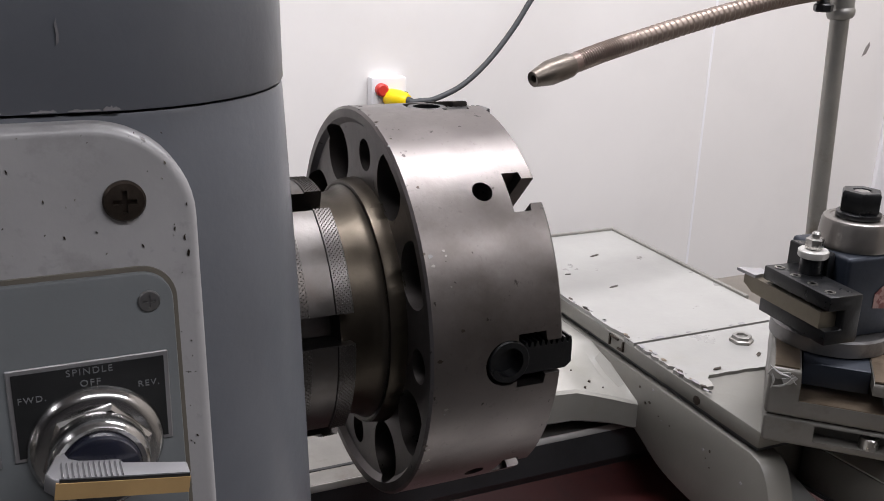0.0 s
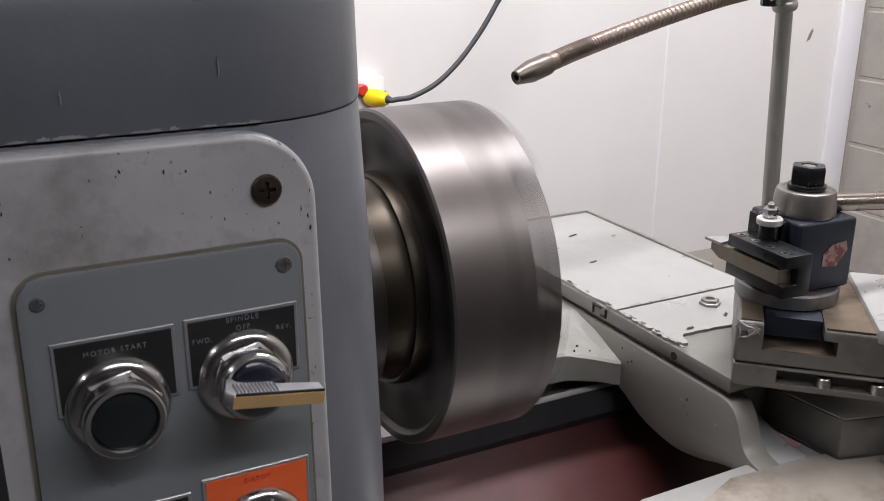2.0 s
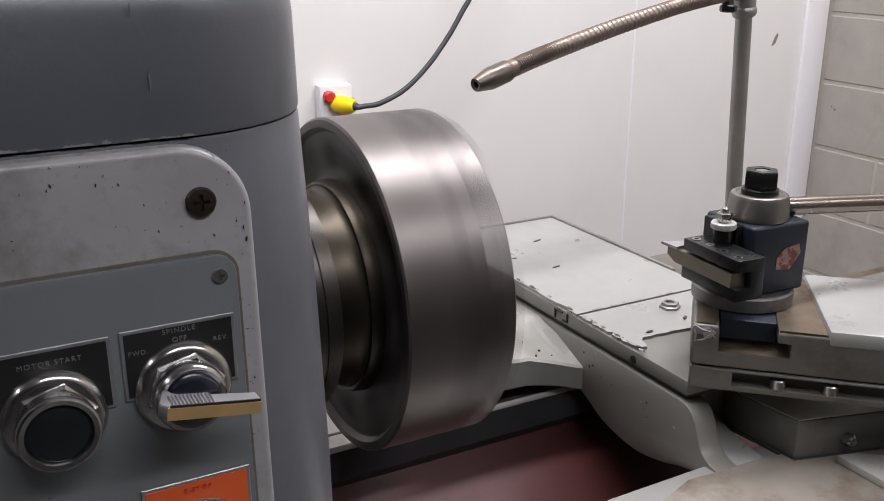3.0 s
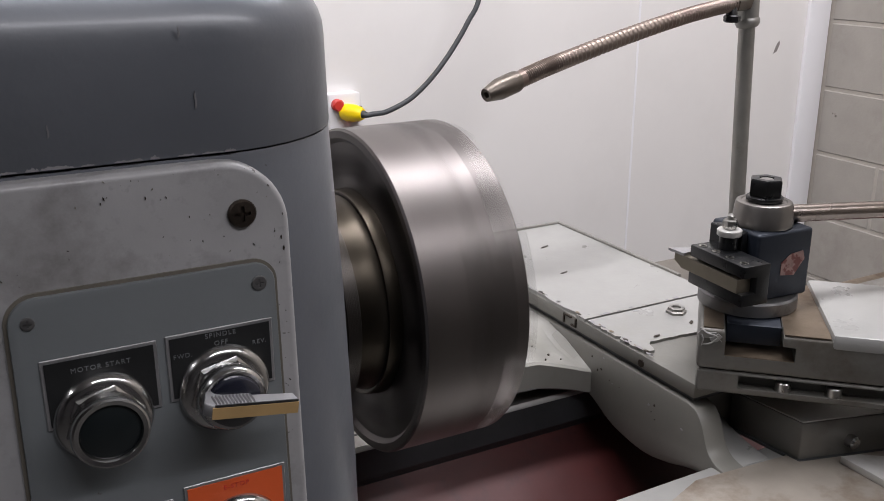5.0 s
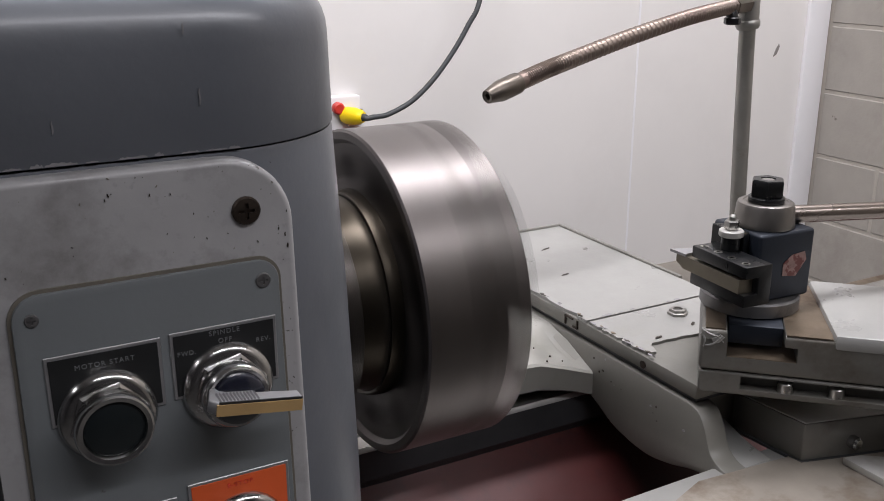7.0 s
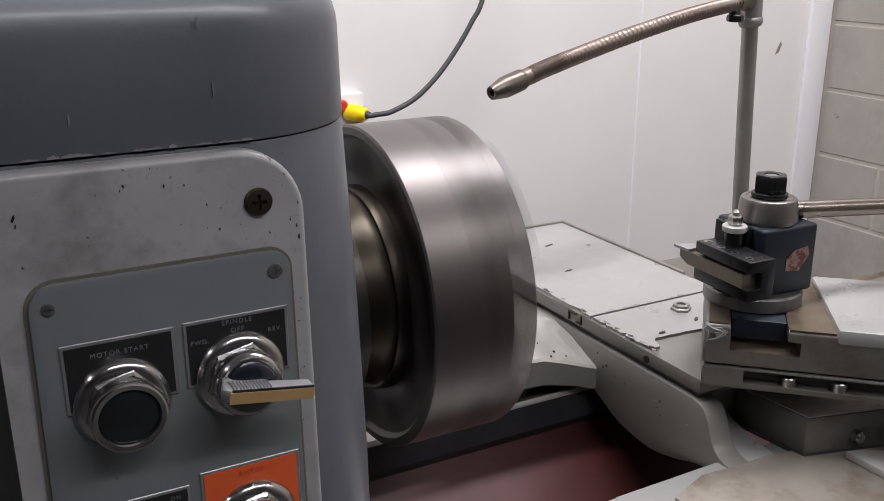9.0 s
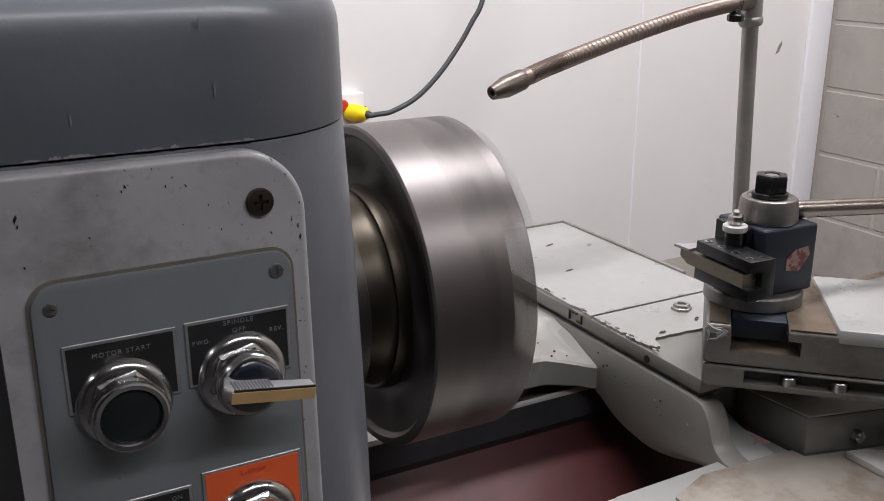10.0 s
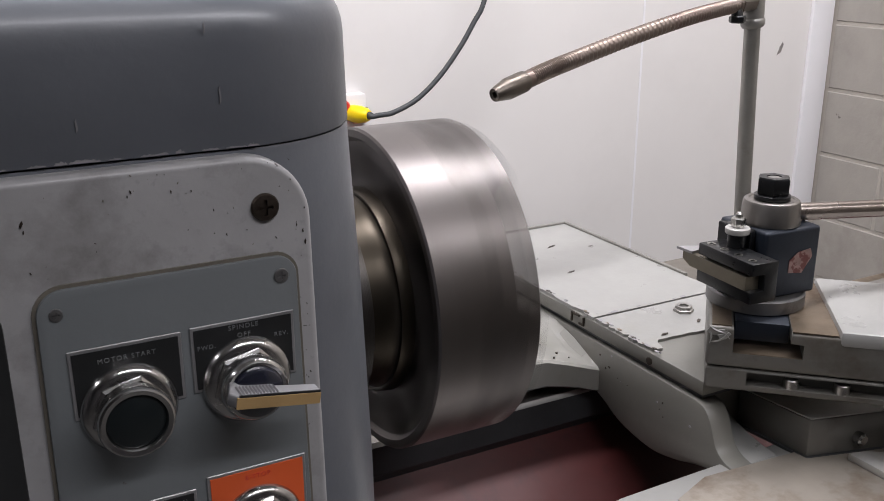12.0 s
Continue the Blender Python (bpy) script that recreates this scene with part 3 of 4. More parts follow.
    for k in range(4):
        teeth = [(DEEP - 0.030, -0.0118), (DEEP + 0.0055, -0.0118), (DEEP + 0.0100, -0.008), (DEEP + 0.0100, 0.0070)]
        for j in range(9):
            x = DEEP + 0.0095 - 0.0043 * j
            teeth += [(x - 0.0004, 0.0112), (x - 0.0018, 0.0112), (x - 0.0026, 0.0072), (x - 0.0038, 0.0072)]
        teeth += [(DEEP - 0.030, 0.0118)]
        part("jaw_base", spun(prism(teeth, -R + 0.004, -0.070, "y"), 90 * k + 1), M_BLACKOX, c, "dark toothed jaw base in its slot")
    # hub, lock ring and nose turn with the chuck
    hub = turned([(0.0075, 0.0968), (0.0020, 0.0964), (-0.0040, 0.0957), (-0.0062, 0.0947), (-0.0068, 0.0932), (-0.0064, 0.0915), (-0.0080, 0.0895), (-0.0115, 0.0878), (-0.0170, 0.0866), (-0.0240, 0.0860), (-0.0400, 0.0860), (-0.040, 0.05), (0.0075, 0.05)], 96, close=True)
    part("hub", cut(hub, hub_cutters), M_HUB, c, "bronzed hub flaring into the back plate", smooth=30)
    ring = turned([(-0.0330, 0.06), (-0.0330, 0.0975), (-0.0338, 0.0990), (-0.0455, 0.0990), (-0.0460, 0.0978), (-0.0640, 0.0978), (-0.0645, 0.0990), (-0.094, 0.0990), (-0.095, 0.0980), (-0.095, 0.06)], 96, close=True)
    def notches():
        return [spun(box(-0.088, -0.0200, -0.115, -0.063, -0.0108, 0.0108), 60 * k + 11.5) for k in range(6)]

    lock = part("lock_ring", cut(ring, notches()), M_RING, c, "worn steel spindle lock ring with spanner slots")
    for x0, x1 in ((-0.0452, -0.0340), (-0.0790, -0.0650)):
        for k in range(6):
            # an arc from notch to notch, its outer skin a field of small pyramids
            n, rows, strips = 52, 8, []
            for i in range(n + 1):
                a = radians(60 * k + 11.5 + 6.6 + (60 - 13.2) * i / n)
                line = [(x0, 0.0950)] + [(x0 + (x1 - x0) * j / rows, 0.0978 + 0.0022 * ((i + j) % 2)) for j in range(rows + 1)] + [(x1, 0.0950)]
                strips.append([(x, -q * math.cos(a), q * math.sin(a)) for x, q in line])
            band = rings_bm(strips)
            for f in list(band.faces):
                low = sorted(f.verts, key=lambda v: math.hypot(v.co.y, v.co.z))[:2]
                if len(f.verts) == 4 and 0.0970 < math.hypot(low[0].co.y, low[0].co.z) < 0.0985 and not any(low[0] in e.verts and low[1] in e.verts for e in f.edges):
                    bmesh.utils.face_split(f, low[0], low[1])
            part("knurled_band", band, M_KNURL, lock, "diamond-knurled band", smooth=5)
    return c


# ---- bed ----
def bed():
    b = thing("lathe_bed", "dark cast lathe bed with ground ways", "lathe bed", pose(0, 0, 0))
    part("rear_way", prism([(0.8095, 0.9705), (0.8115, 0.973), (0.90, 0.973), (0.905, 0.968), (0.905, 0.86), (0.845, 0.86), (0.832, 0.905), (0.8095, 0.934)], 0.05, 2.0, "x"), M_BED, b)
    # pale chamfer strip: the highlight along the way's edge, put in as colour
    part("rear_way_edge", prism([(0.8085, 0.9690), (0.8085, 0.9705), (0.8112, 0.9744), (0.8124, 0.9744), (0.8124, 0.973), (0.8105, 0.969)], 0.1, 2.0, "x"), M_TRIMSTEEL, b, "ground edge of the rear way with its highlight coloured in")
    part("rear_way_top", box(0.1, 2.0, 0.8125, 0.90, 0.973, 0.9745), M_PIPE, b, "bright ground top of the rear way")
    part("rear_way_groove", box(0.1, 2.0, 0.8345, 0.8385, 0.9745, 0.9750), M_BED, b, "dark oil groove along the way")
    part("front_way", prism([(0.50, 0.968), (0.603, 0.968), (0.608, 0.963), (0.608, 0.945), (0.580, 0.93), (0.575, 0.80), (0.50, 0.80)], 0.05, 2.0, "x"), M_BED, b)
    part("front_way_top", box(0.05, 2.0, 0.50, 0.603, 0.968, 0.9695), M_WAY, b, "bright ground top of the front way")
    part("rear_web", box(0.05, 2.0, 0.845, 0.90, 0.55, 0.86), M_BED, b)
    part("front_web", box(0.05, 2.0, 0.50, 0.575, 0.55, 0.80), M_RED, b, "red painted inner web")
    part("inner_floor", prism([(0.575, 0.76), (0.66, 0.79), (0.836, 0.930), (0.845, 0.930), (0.845, 0.55), (0.575, 0.55)], 0.05, 2.0, "x"), M_RED, b, "oily red painted inner floor")
    part("stand", box(-0.75, 2.0, 0.42, 1.02, 0.0, 0.55, 0.01), M_BLUE, b, "blue-grey painted machine stand")
    part("headstock_seat", box(-0.75, 0.05, 0.45, 1.0, 0.55, 0.80, 0.004), M_BLUE, b)
    return b


def rear_bracket():
    t = thing("rear_bracket", "oily grey plate bracket behind the saddle carrying the coolant pipe", "bracket", pose(0, 0, 0))
    part("plate", box(0.80, 1.16, 0.93, 1.19, 0.942, 0.950, 0.002), M_DARKTRAY, t)
    part("rail", box(1.16, 2.0, 0.907, 0.964, 0.930, 0.950, 0.003), M_BROWN, t, "oil-browned rail along the back")
    part("leg", box(0.80, 1.16, 0.906, 0.93, 0.86, 0.950, 0.002), M_DARKTRAY, t)


# ---- carriage ----
def saddle():
    s = thing("lathe_saddle", "pale grey-green painted carriage saddle casting", "lathe carriage", pose(0, 0, 0))
    side = smooth_line([(0.560, 0.980, 0), (0.590, 0.972, 0), (0.620, 0.966, 0), (0.655, 0.955, 0), (0.695, 0.949, 0), (0.746, 0.956, 0), (0.785, 0.973, 0), (0.82, 0.985, 0)], 6)
    brow = smooth_line([(0.630, 1.0385, 0), (0.616, 1.0345, 0), (0.606, 1.022, 0), (0.600, 1.008, 0), (0.594, 0.997, 0), (0.583, 0.9895, 0), (0.566, 0.9865, 0)], 4)
    outline = [(p.x, p.y) for p in brow] + [(p.x, p.y) for p in side] + [(0.86, 0.985), (1.10, 0.98), (1.13, 0.99), (1.13, 1.0385)]
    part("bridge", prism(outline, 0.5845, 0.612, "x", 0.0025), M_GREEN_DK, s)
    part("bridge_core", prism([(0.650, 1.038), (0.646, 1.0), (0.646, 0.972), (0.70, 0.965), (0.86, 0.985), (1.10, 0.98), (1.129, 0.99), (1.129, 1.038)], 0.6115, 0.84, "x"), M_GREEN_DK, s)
    part("fillet", prism([(0.646, 1.004), (0.628, 0.997), (0.612, 0.9920), (0.594, 0.9885), (0.572, 0.9862), (0.572, 0.975), (0.646, 0.975)], 0.6110, 0.648, "x", 0.002), M_GREEN, s, "pale painted fillet down to the front wing")
    # rear wing: a sloping glossy top that meets the bridge in a fillet
    rings = []
    for x, front, low, lip, mid, high in ((0.592, 0.789, 0.977, 1.0085, 1.0310, 1.0375), (0.5835, 0.789, 0.978, 1.0090, 1.0280, 1.0375), (0.577, 0.791, 0.979, 1.0105, 1.0190, 1.0370), (0.572, 0.792, 0.981, 1.0120, 1.0170, 1.0345),
                                          (0.560, 0.794, 0.985, 1.0160, 1.0200, 1.0340), (0.540, 0.796, 0.990, 1.0225, 1.0255, 1.0345), (0.515, 0.797, 0.996, 1.0305, 1.0320, 1.0360), (0.47, 0.797, 0.998, 1.0340, 1.0350, 1.0370), (0.40, 0.797, 0.998, 1.0340, 1.0350, 1.0370), (0.395, 0.800, 1.000, 1.0320, 1.0335, 1.0360)):
        rings.append([(x, front + 0.002, low), (x, front, low + 0.002), (x, front, lip - 0.003), (x, front + 0.003, lip), (x, 0.815, lip + (mid - lip) * 0.45), (x, 0.842, mid), (x, 0.862, mid + (high - mid) * 0.45), (x, 0.882, high), (x, 0.905, 1.0375), (x, 0.99, 1.0375), (x, 0.99, 0.9748), (x, 0.86, 0.9748), (x, 0.845, 0.9775), (x, 0.82, low)])
    part("rear_wing", rings_bm(rings), M_GREEN_GLOSS, s, "glossy pale painted rear wing on the way", smooth=24)
    block = [(0.6585, 0.640), (0.668, 0.552), (0.90, 0.488), (0.90, 0.640)]
    part("joint", prism([(0.6565, 0.640), (0.6662, 0.5495), (0.90, 0.4848), (0.90, 0.640)], 0.9852, 0.9884), M_BED, s, "dark joint round the steel block")
    part("block", prism(block, 0.988, 1.0290, "z", 0.0015), M_CAST, s, "grey machined steel block")
    # paler sheet than the sides, so the shaded top reads as lit
    part("block_top", prism([(0.6605, 0.638), (0.6698, 0.5535), (0.899, 0.4905), (0.899, 0.638)], 1.0290, 1.0302), M_WAY, s, "top of the block, made paler to look lit")
    part("slide_strip", prism([(0.700, 0.528), (0.720, 0.522), (0.790, 0.470), (0.790, 0.440), (0.700, 0.440)], 0.9882, 0.9960, "z", 0.001), M_WAY, s, "bright machined strip")
    part("front_wing", prism([(0.44, 0.578), (0.455, 0.588), (0.60, 0.590), (0.88, 0.60), (0.88, 0.44), (0.44, 0.44)], 0.9697, 0.985, "z", 0.004), M_GREEN, s, "pale painted front wing")
    part("front_wing_top", prism([(0.50, 0.555), (0.55, 0.573), (0.66, 0.565), (0.88, 0.55), (0.88, 0.45), (0.50, 0.45)], 0.985, 0.988), M_WING, s, "worn browned top of the wing")
    rng = random.Random(9)
    for k in range(16):
        y, z, l = rng.uniform(0.63, 0.90), rng.uniform(0.995, 1.034), rng.uniform(0.0006, 0.0022)
        pts = [(y + l * math.cos(a) * rng.uniform(0.6, 1.3), z + l * math.sin(a) * rng.uniform(0.6, 1.2)) for a in [2 * math.pi * i / 6 for i in range(6)]]
        part("bare_chip", prism(pts, 0.5840, 0.5848, "x"), rng.choice((M_SCREW, M_CHIP, M_BROWN)), s)
    for k in range(9):
        x, y, l = rng.uniform(0.47, 0.57), rng.uniform(0.885, 0.93), rng.uniform(0.0008, 0.002)
        part("bare_chip", moved(prism([(l * math.cos(a), l * 0.7 * math.sin(a)) for a in [2 * math.pi * i / 6 for i in range(6)]], 0, 0.0003), pose(x, y, 1.0372)), M_SCREW, s)
    for x, y, z, l in ((0.545, 0.822, 1.0235, 0.0016), (0.556, 0.812, 1.0190, 0.0010), (0.530, 0.806, 1.0270, 0.0012), (0.537, 0.845, 1.0268, 0.0009)):
        part("bare_chip", moved(prism([(l * math.cos(a), l * 0.8 * math.sin(a)) for a in [2 * math.pi * i / 7 for i in range(7)]], -0.0010, 0.0012), pose(x, y, z)), M_SCREW, s)
    part("gib_screw", moved(turned([(0, 0.007), (0.008, 0.007), (0.010, 0.005)], 24), pose(0.722, 0.5375, 1.004) @ FRONT), M_CHROME, s)


def cross_slide():
    c = thing("cross_slide", "pale grey-green painted cross slide with chipped edge", "lathe cross slide", pose(0, 0, 0))
    # inset box coloured dark to give the shaded gap below the slide
    part("slide_base", box(0.5915, 0.780, 0.628, 1.145, 1.0387, 1.0452), M_BED, c, "inset dark base that draws the shade under the slide")
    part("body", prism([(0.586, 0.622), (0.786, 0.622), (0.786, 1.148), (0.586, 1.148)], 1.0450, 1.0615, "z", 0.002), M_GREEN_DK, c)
    rng = random.Random(4)
    ragged = [(0.5868 + (rng.random() ** 3) * 0.007 * max(0, 1 - (0.0 + k / 26)), 0.8095 + 0.3365 * (k / 40) ** 1.4) for k in range(41)]
    part("cover", prism([(0.785, 1.147), (0.785, 0.8095)] + ragged, 1.0615, 1.0655), M_GREEN, c, "pale painted rear chip cover with ragged edge")
    edge = [(0.5868 + (rng.random() ** 2) * 0.006, 0.806 - 0.088 * k / 20) for k in range(21)]
    torn = [(0.590, 0.7060), (0.595, 0.7030), (0.601, 0.7020), (0.6045, 0.7090), (0.6065, 0.7170), (0.612, 0.7225), (0.622, 0.7215), (0.632, 0.7222), (0.645, 0.7205), (0.655, 0.7212), (0.666, 0.7190), (0.785, 0.712)]
    part("front_cover", prism([(0.785, 0.806)] + edge + torn, 1.0615, 1.0650), M_GREEN, c, "pale painted front cover with torn edge")
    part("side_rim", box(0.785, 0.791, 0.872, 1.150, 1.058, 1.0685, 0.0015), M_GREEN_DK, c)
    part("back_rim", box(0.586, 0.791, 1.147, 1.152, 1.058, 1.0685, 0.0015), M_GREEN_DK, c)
    part("oil_cup", turned([(0, 0.0125), (0.003, 0.0125), (0.004, 0.0105), (0.007, 0.0100), (0.0075, 0.0088), (0.0072, 0.006), (0.005, 0.0055)], 6), M_PIPE, c, "hexagonal oil cup", pose(0.696, 0.775, 1.065, 0, -90, 0))
    part("edge_screw", moved(turned([(0, 0.0045), (0.001, 0.0045), (0.0012, 0.003)], 20), pose(0.586, 0.705, 1.0515, 0, 0, 180)), M_SCREW, c)
    for k in range(34):
        y, l = 0.69 + 0.40 * rng.random() ** 1.3, rng.uniform(0.0015, 0.006)
        pts = [(l * math.cos(a) * rng.uniform(0.5, 1) * 0.6, l * math.sin(a) * rng.uniform(0.6, 1.2)) for a in [2 * math.pi * i / 7 for i in range(7)]]
        part("bare_chip", moved(prism(pts, 0, 0.0003), pose(0.5885 + rng.uniform(0, 0.004), y, 1.0656)), rng.choice((M_SCREW, M_CHIP, M_CHIP, M_BROWN)), c)
    for k in range(13):
        x = 0.60 + 0.13 * rng.random()
        l = rng.choice((0.0008, 0.0012, 0.002, 0.005))
        pts = [(l * 1.5 * math.cos(a) * rng.uniform(0.5, 1), l * 0.6 * math.sin(a) * rng.uniform(0.6, 1.2)) for a in [2 * math.pi * i / 6 for i in range(6)]]
        part("bare_chip", moved(prism(pts, 0, 0.0003), pose(x, 0.811 + rng.uniform(0, 0.003), 1.0656)), M_CHIP, c)
    mark = joined(box(0.584, 0.5862, 0.848, 0.850, 1.0480, 1.0600), box(0.584, 0.5862, 0.834, 0.850, 1.0580, 1.0600), box(0.584, 0.5862, 0.824, 0.826, 1.0500, 1.0600), box(0.584, 0.5862, 0.824, 0.834, 1.0490, 1.0510))
    part("index_mark", mark, M_SCREW, c, "dark bracket-shaped mark on the edge")
    for x, y, a, l in ((0.70, 1.06, 20, 0.010), (0.63, 1.01, -10, 0.004), (0.66, 0.955, 15, 0.008), (0.69, 0.742, 40, 0.006), (0.628, 0.73, 10, 0.006)):
        part("paint_chip", moved(prism([(-l, 0), (-l * 0.3, 0.0022), (l, 0.001), (l * 0.6, -0.002), (-l * 0.4, -0.0018)], 0, 0.0004), pose(x, y, 1.0657, 0, 0, a)), M_SCREW, c)


CORNER, TURNED = (0.575, 0.612), -43.5  # the compound's near corner and turn


def compound():
    """In its own space x runs along the face with the T-slot, y away into the slide."""
    c = thing("compound_slide", "grey-green compound slide with ground T-slot top", "lathe compound slide", pose(CORNER[0], CORNER[1], 0, 0, 0, TURNED))
    top = box(0, 0.32, 0, 0.152, 1.0875, 1.130, 0.004, 3)
    t_slot = prism([(0.0235, 1.14), (0.0255, 1.120), (0.0255, 1.103), (0.0910, 1.103), (0.0910, 1.1182), (0.0787, 1.1190), (0.0787, 1.14)], -0.01, 0.21, "y")
    part("top_block", cut(top, [t_slot]), M_CAST, c)
    part("slot_land", box(0.004, 0.0230, 0.003, 0.151, 1.130, 1.1312), M_BROWN, c, "browned ground land")
    part("slot_land", box(0.0792, 0.1215, 0.001, 0.151, 1.130, 1.1312), M_BROWN, c, "browned ground land")
    cover = prism([(0.1225, -0.0015), (0.36, -0.0015), (0.36, 0.158), (0.112, 0.158)], 1.1205, 1.1365, "z", 0.004)
    part("cover", cover, M_GREEN, c, "pale painted screw cover")
    lower = box(0.001, 0.32, 0.001, 0.15, 1.0625, 1.0865, 0.003, 3)
    part("t_nut", box(0.0262, 0.0780, 0.020, 0.12, 1.1100, 1.1300, 0.001), M_POST, c, "dark steel nut filling the T-slot")
    lower = cut(lower, [box(0.041, 0.33, -0.01, 0.016, 1.0690, 1.0832)])
    part("lower_block", lower, M_CAST, c)
    part("slot_floor", box(0.0260, 0.0905, 0.0005, 0.15, 1.1031, 1.1038), M_BROWN, c, "browned slot floor")
    for x in (0.084, 0.131):
        part("gib_bolt", moved(turned([(0, 0.0075), (0.010, 0.0075), (0.011, 0.0065)], 20), pose(x, 0.0085, 1.068, 0, -90, 0)), M_GROUND, c)
    for k, (x, y, z, sx, a) in enumerate(((0.001, -0.0012, 1.1255, 0.010, 6), (0.008, -0.0014, 1.122, 0.006, -35))):
        part("paint_flake", moved(prism([(-sx, -0.002), (-sx * 0.2, -0.005), (sx, -0.003), (sx * 0.7, 0.003), (0, 0.0015), (-sx * 0.8, 0.004)], -0.0006, 0.0002, "y"), pose(x + 0.008, y, z, 12, a, 8)), M_GREEN, c, "peeling flake of paint")
    for path in (((0.0, -0.001, 1.1315), (0.008, -0.004, 1.1270), (0.016, -0.003, 1.1245), (0.022, -0.001, 1.1180)), ((0.004, -0.002, 1.1140), (0.012, -0.004, 1.1170), (0.020, -0.003, 1.1255)), ((0.002, -0.002, 1.1260), (0.004, -0.003, 1.1200), (0.003, -0.001, 1.1120))):
        part("paint_flake", tube(smooth_line(path, 5), lambda q: 0.0004 + 0.0007 * math.sin(math.pi * min(1, q + 0.1)) ** 2, 6), M_GREEN, c, "thin peeled strip of paint")
    return c


POST = pose(0.676, 0.638, 0, 0, 0, -4)


def tool_post():
    t = thing("tool_post", "blued steel quick-change tool post with lever", "tool post", POST)
    part("flange", moved(turned([(0, 0.050), (0.0125, 0.050), (0.0142, 0.048)], 64), pose(-0.008, 0.004, 1.1314, 0, -90, 0)), M_FLANGE, t, "round grey steel base flange")
    part("block", prism([(-0.036, -0.034), (0.035, -0.034), (0.035, 0.036), (-0.036, 0.036)], 1.1456, 1.2165, "z", 0.0035, 3), M_POST, t)
    part("dovetail", prism([(-0.036, -0.018), (-0.048, -0.024), (-0.048, 0.024), (-0.036, 0.018)], 1.150, 1.2165, "z", 0.0008, 1), M_BLACKOX, t)
    part("collar", moved(turned([(0, 0.0300), (0.002, 0.0304), (0.005, 0.0298), (0.0205, 0.0284), (0.0235, 0.0272), (0.0245, 0.0255), (0.0245, 0.0225), (0.0236, 0.0215), (0.0236, 0.012)], 56), pose(-0.004, -0.002, 1.2170, 0, -90, 0)), M_COLLAR, t, "turned steel locking collar")
    part("washer", moved(turned([(0, 0.0180), (0.0035, 0.0180), (0.0045, 0.0165)], 40), pose(-0.004, -0.002, 1.2420, 0, -90, 0)), M_BLACKOX, t)
    nut = turned([(0, 0.0160), (0.0015, 0.0172), (0.016, 0.0172), (0.018, 0.0158), (0.018, 0.0085), (0.0165, 0.0075), (0.012, 0.0070)], 6)
    part("nut", moved(nut, pose(-0.004, -0.002, 1.2462, 0, -90, 0) @ pose(0, 0, 0, 18)), M_BLACKOX, t, "black hexagon clamp nut")
    part("stud_end", moved(turned([(0, 0.007), (0.0165, 0.007), (0.0172, 0.006)], 24), pose(-0.004, -0.002, 1.2462, 0, -90, 0)), M_GROUND, t)
    part("lever", tube(smooth_line([(0.020, -0.006, 1.2255), (0.030, -0.009, 1.2252), (0.10, -0.020, 1.2225), (0.22, -0.040, 1.218), (0.30, -0.055, 1.215)], 5), lambda q: 0.0078 + 0.0014 * min(1, q * 6), 24), M_LEVER, t, "bright steel clamping lever")
    part("sticker", moved(prism([(-0.014, -0.010), (0.004, -0.012), (0.016, 0.004), (0.013, 0.013), (-0.003, 0.011), (-0.014, 0.003)], 0, 0.0005, "y"), pose(0.010, -0.0347, 1.181)), M_STICKER, t, "torn pink foil sticker")
    return t


def tool_holder():
    t = thing("tool_holder", "black oxide tool holder clamped on the tool post", "tool holder", POST)
    x0, x1, y0, y1 = -0.081, -0.049, -0.067, 0.012
    body = prism([(x0, 1.2005), (x0, 1.1885), (x0 + 0.016, 1.1885), (x0 + 0.016, 1.1723), (x0, 1.1723), (x0, 1.1600), (x1, 1.1600), (x1, 1.2005)], y0, y1, "y", 0.0012, 2)
    part("body", body, M_BLACKOX, t)
    for k in range(4):
        part("set_screw", moved(turned([(0, 0.0042), (0.0006, 0.0042), (0.0006, 0.0022), (-0.003, 0.0020)], 20), pose(x0 + 0.008, y0 + 0.010 + k * 0.020, 1.2005, 0, -90, 0)), M_GROUND, t)
    for k in range(4):
        part("clamp_screw", moved(turned([(0, 0.0036), (0.0030, 0.0036)], 12), pose(x0 + 0.008, y0 + 0.010 + k * 0.020, 1.1860, 0, -90, 0)), M_FLANGE, t)
    xs, ys = -0.056, -0.014
    part("height_stud", moved(turned([(0, 0.0035), (0.034, 0.0035), (0.036, 0.002)], 16), pose(xs, ys, 1.200, 0, -90, 0)), M_GROUND, t)
    part("sleeve", moved(turned([(0, 0.0092), (0.014, 0.0092), (0.014, 0.004)], 32), pose(xs, ys, 1.2002, 0, -90, 0)), M_BLACKOX, t)
    part("thumb_nut", moved(turned([(0, 0.0114), (0.0010, 0.0121), (0.0055, 0.0121), (0.0064, 0.0112), (0.0064, 0.005)], 48), pose(xs, ys, 1.2144, 0, -90, 0)), M_WAY, t, "knurled steel height nut")
    part("lock_nut", moved(turned([(0, 0.0068), (0.001, 0.0075), (0.008, 0.0075), (0.009, 0.0066), (0.009, 0.003)], 6), pose(xs, ys, 1.2216, 0, -90, 0)), M_GROUND, t)


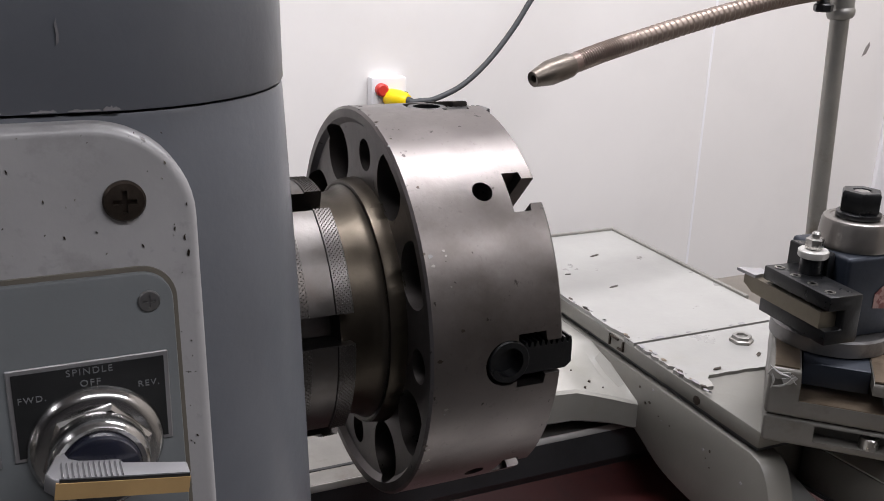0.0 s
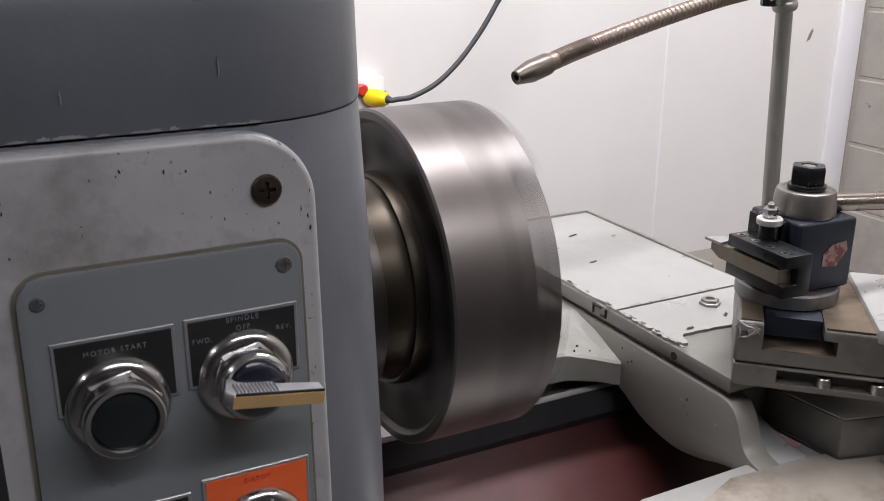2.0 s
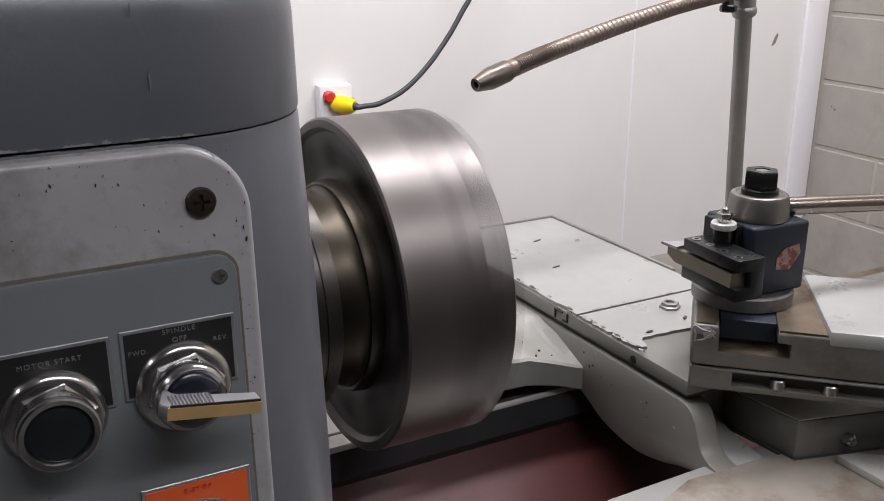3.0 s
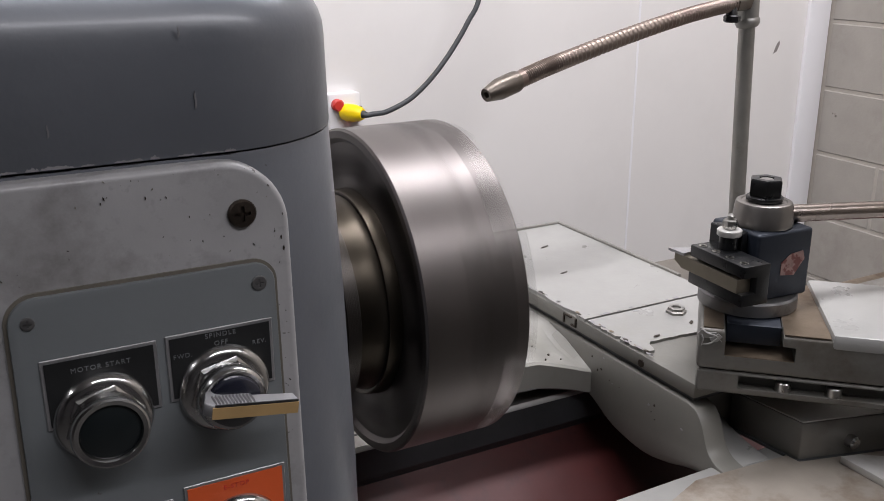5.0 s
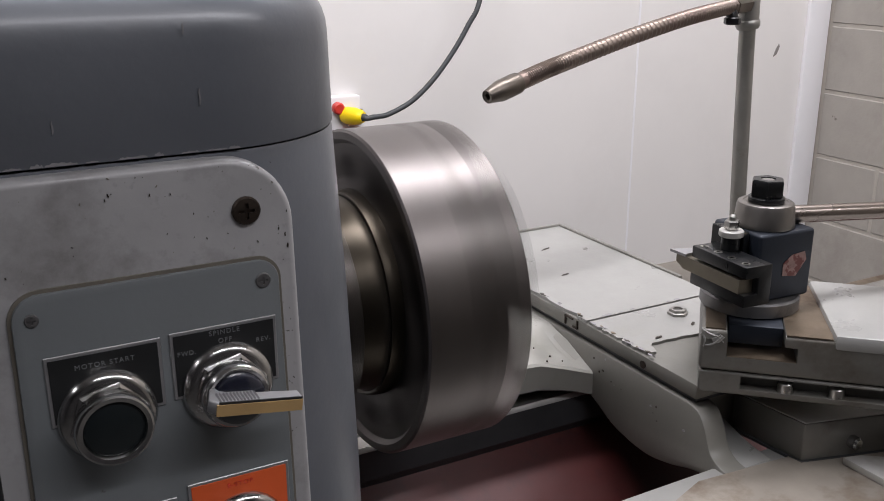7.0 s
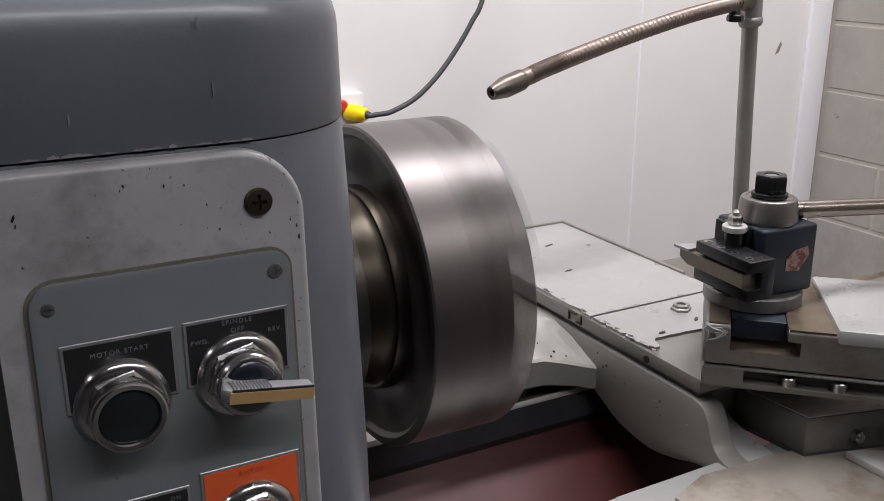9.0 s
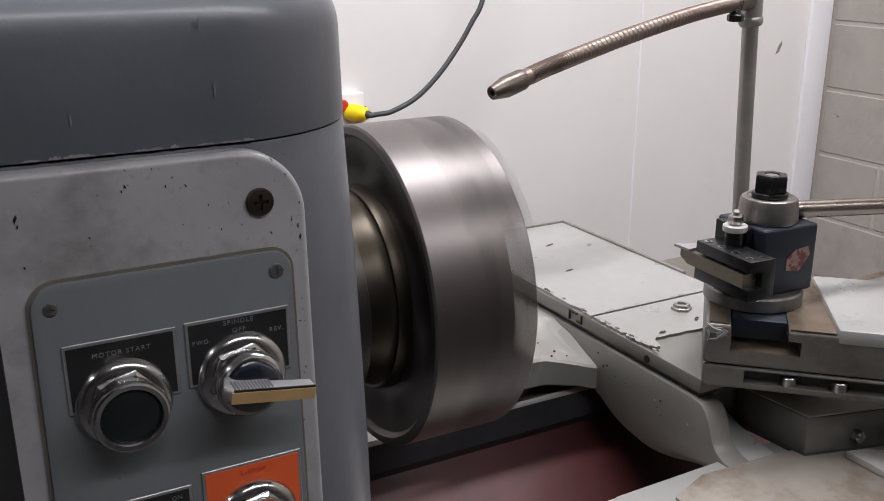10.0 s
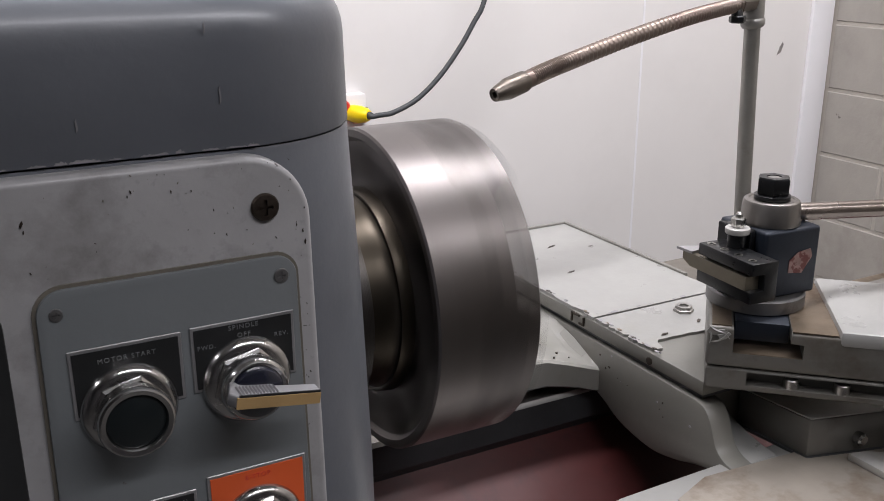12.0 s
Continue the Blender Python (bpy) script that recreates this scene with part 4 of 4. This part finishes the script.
def cutting_tool():
    t = thing("cutting_tool", "square steel lathe cutting tool in the holder", "cutting tool", POST)
    x0, x1 = -0.0822, -0.0660
    part("shank", rings_bm([[(x0, y, z0), (x1, y, z0), (x1, y, z1), (x0, y, z1)] for y, z0, z1 in ((-0.060, 1.1725, 1.1862), (0.022, 1.1725, 1.1862), (0.034, 1.1780, 1.1862))]), M_CARBIDE, t)
    part("insert", prism([(x0 - 0.001, 0.019), (x1, 0.022), (x1, 0.034), (x0 - 0.003, 0.041)], 1.1863, 1.1890, "z"), M_SILVER, t, "bright cutting tip")


# ---- coolant line ----
PIPE = ((1.096, 1.07, 0.950), (1.085, 1.07, 1.101), (1.070, 1.07, 1.37), (1.066, 1.07, 1.46))


def coolant_pipe():
    p = thing("coolant_pipe", "grey upright coolant pipe with clamp at the top", "coolant pipe", pose(0, 0, 0))
    part("riser", tube(smooth_line(PIPE, 5), 0.0125, 24), M_PIPE, p)
    part("elbow", tube(smooth_line([(1.070, 1.07, 1.372), (1.069, 1.07, 1.40), (1.067, 1.07, 1.44)], 4), 0.0165, 24), M_PIPE, p)
    part("collar", tube([(1.0712, 1.07, 1.363), (1.0705, 1.07, 1.367), (1.0700, 1.07, 1.374), (1.0697, 1.07, 1.377)], lambda q: 0.0185 if 0.2 < q < 0.9 else 0.0165, 28), M_PIPE, p)
    part("foot", turned([(0, 0.03), (0.006, 0.03), (0.008, 0.02)], 32), M_PIPE, p, "", pose(1.096, 1.07, 0.950, 0, -90, 0))


def coolant_hose():
    h = thing("coolant_hose", "bronzed flexible metal coolant hose with nozzle", "coolant hose", pose(0, 0, 0))
    line = smooth_line([(0.567, 0.946, 1.3275), (0.61, 0.955, 1.338), (0.653, 0.962, 1.3475), (0.757, 0.982, 1.3680), (0.874, 1.008, 1.3865), (0.96, 1.033, 1.395), (1.03, 1.057, 1.399)], 150)
    part("hose", tube(line, lambda s: 0.0104 + 0.0008 * math.sin(s * 2 * math.pi * 82) if s > 0.06 else 0.0108, 18), M_HOSE, h)
    d = (line[0] - line[10]).normalized()
    turn = d.to_track_quat("X", "Z").to_matrix().to_4x4()
    part("nozzle", turned([(-0.006, 0.0122), (-0.004, 0.0130), (0.0, 0.0132), (0.024, 0.0132), (0.026, 0.0128), (0.046, 0.0084), (0.0468, 0.0078), (0.0455, 0.0040), (0.03, 0.0035)], 28), M_NOZZLE, h, "tapered brown-grey nozzle", Matrix.Translation(line[0]) @ turn)
    part("union", tube([(1.02, 1.054, 1.3985), (1.035, 1.060, 1.399), (1.060, 1.066, 1.400)], 0.0135, 6), M_NOZZLE, h)
    part("valve_screw", tube([(1.012, 1.050, 1.396), (1.012, 1.046, 1.386), (1.012, 1.045, 1.382)], 0.0085, 16), M_BLACKOX, h, "dark valve screw under the union")
    part("wing_nut", moved(turned([(0, 0.0105), (0.002, 0.0125), (0.009, 0.0125), (0.011, 0.0100)], 8), pose(1.012, 1.0445, 1.373, 0, -90, 0)), M_BLACKOX, h, "dark clamping nut")
    part("packing_nut", tube([(1.012, 1.051, 1.3975), (1.016, 1.053, 1.398), (1.024, 1.056, 1.3985)], 0.0125, 6), M_HOSE, h)


room()
wall_mark()
wall_socket()
power_plug()
mains_cable()
headstock()
CHUCK = chuck()
bed()
rear_bracket()
saddle()
cross_slide()
compound()
tool_post()
tool_holder()
cutting_tool()
coolant_pipe()
coolant_hose()
block_wall()


def motions():
    """The spindle starts within half a second and then runs on, a key a frame."""
    rows, angle, top = [], 0.0, 89.7
    for k in range(0, 361):
        t = k / 30
        rows.append((t, pose(BACK_X, AXIS_Y, AXIS_Z, angle)))
        speed = top * min(1.0, max(0.0, (t - 0.1) / 0.42)) ** 1.3
        angle += speed
    walk(CHUCK, rows)


motions()
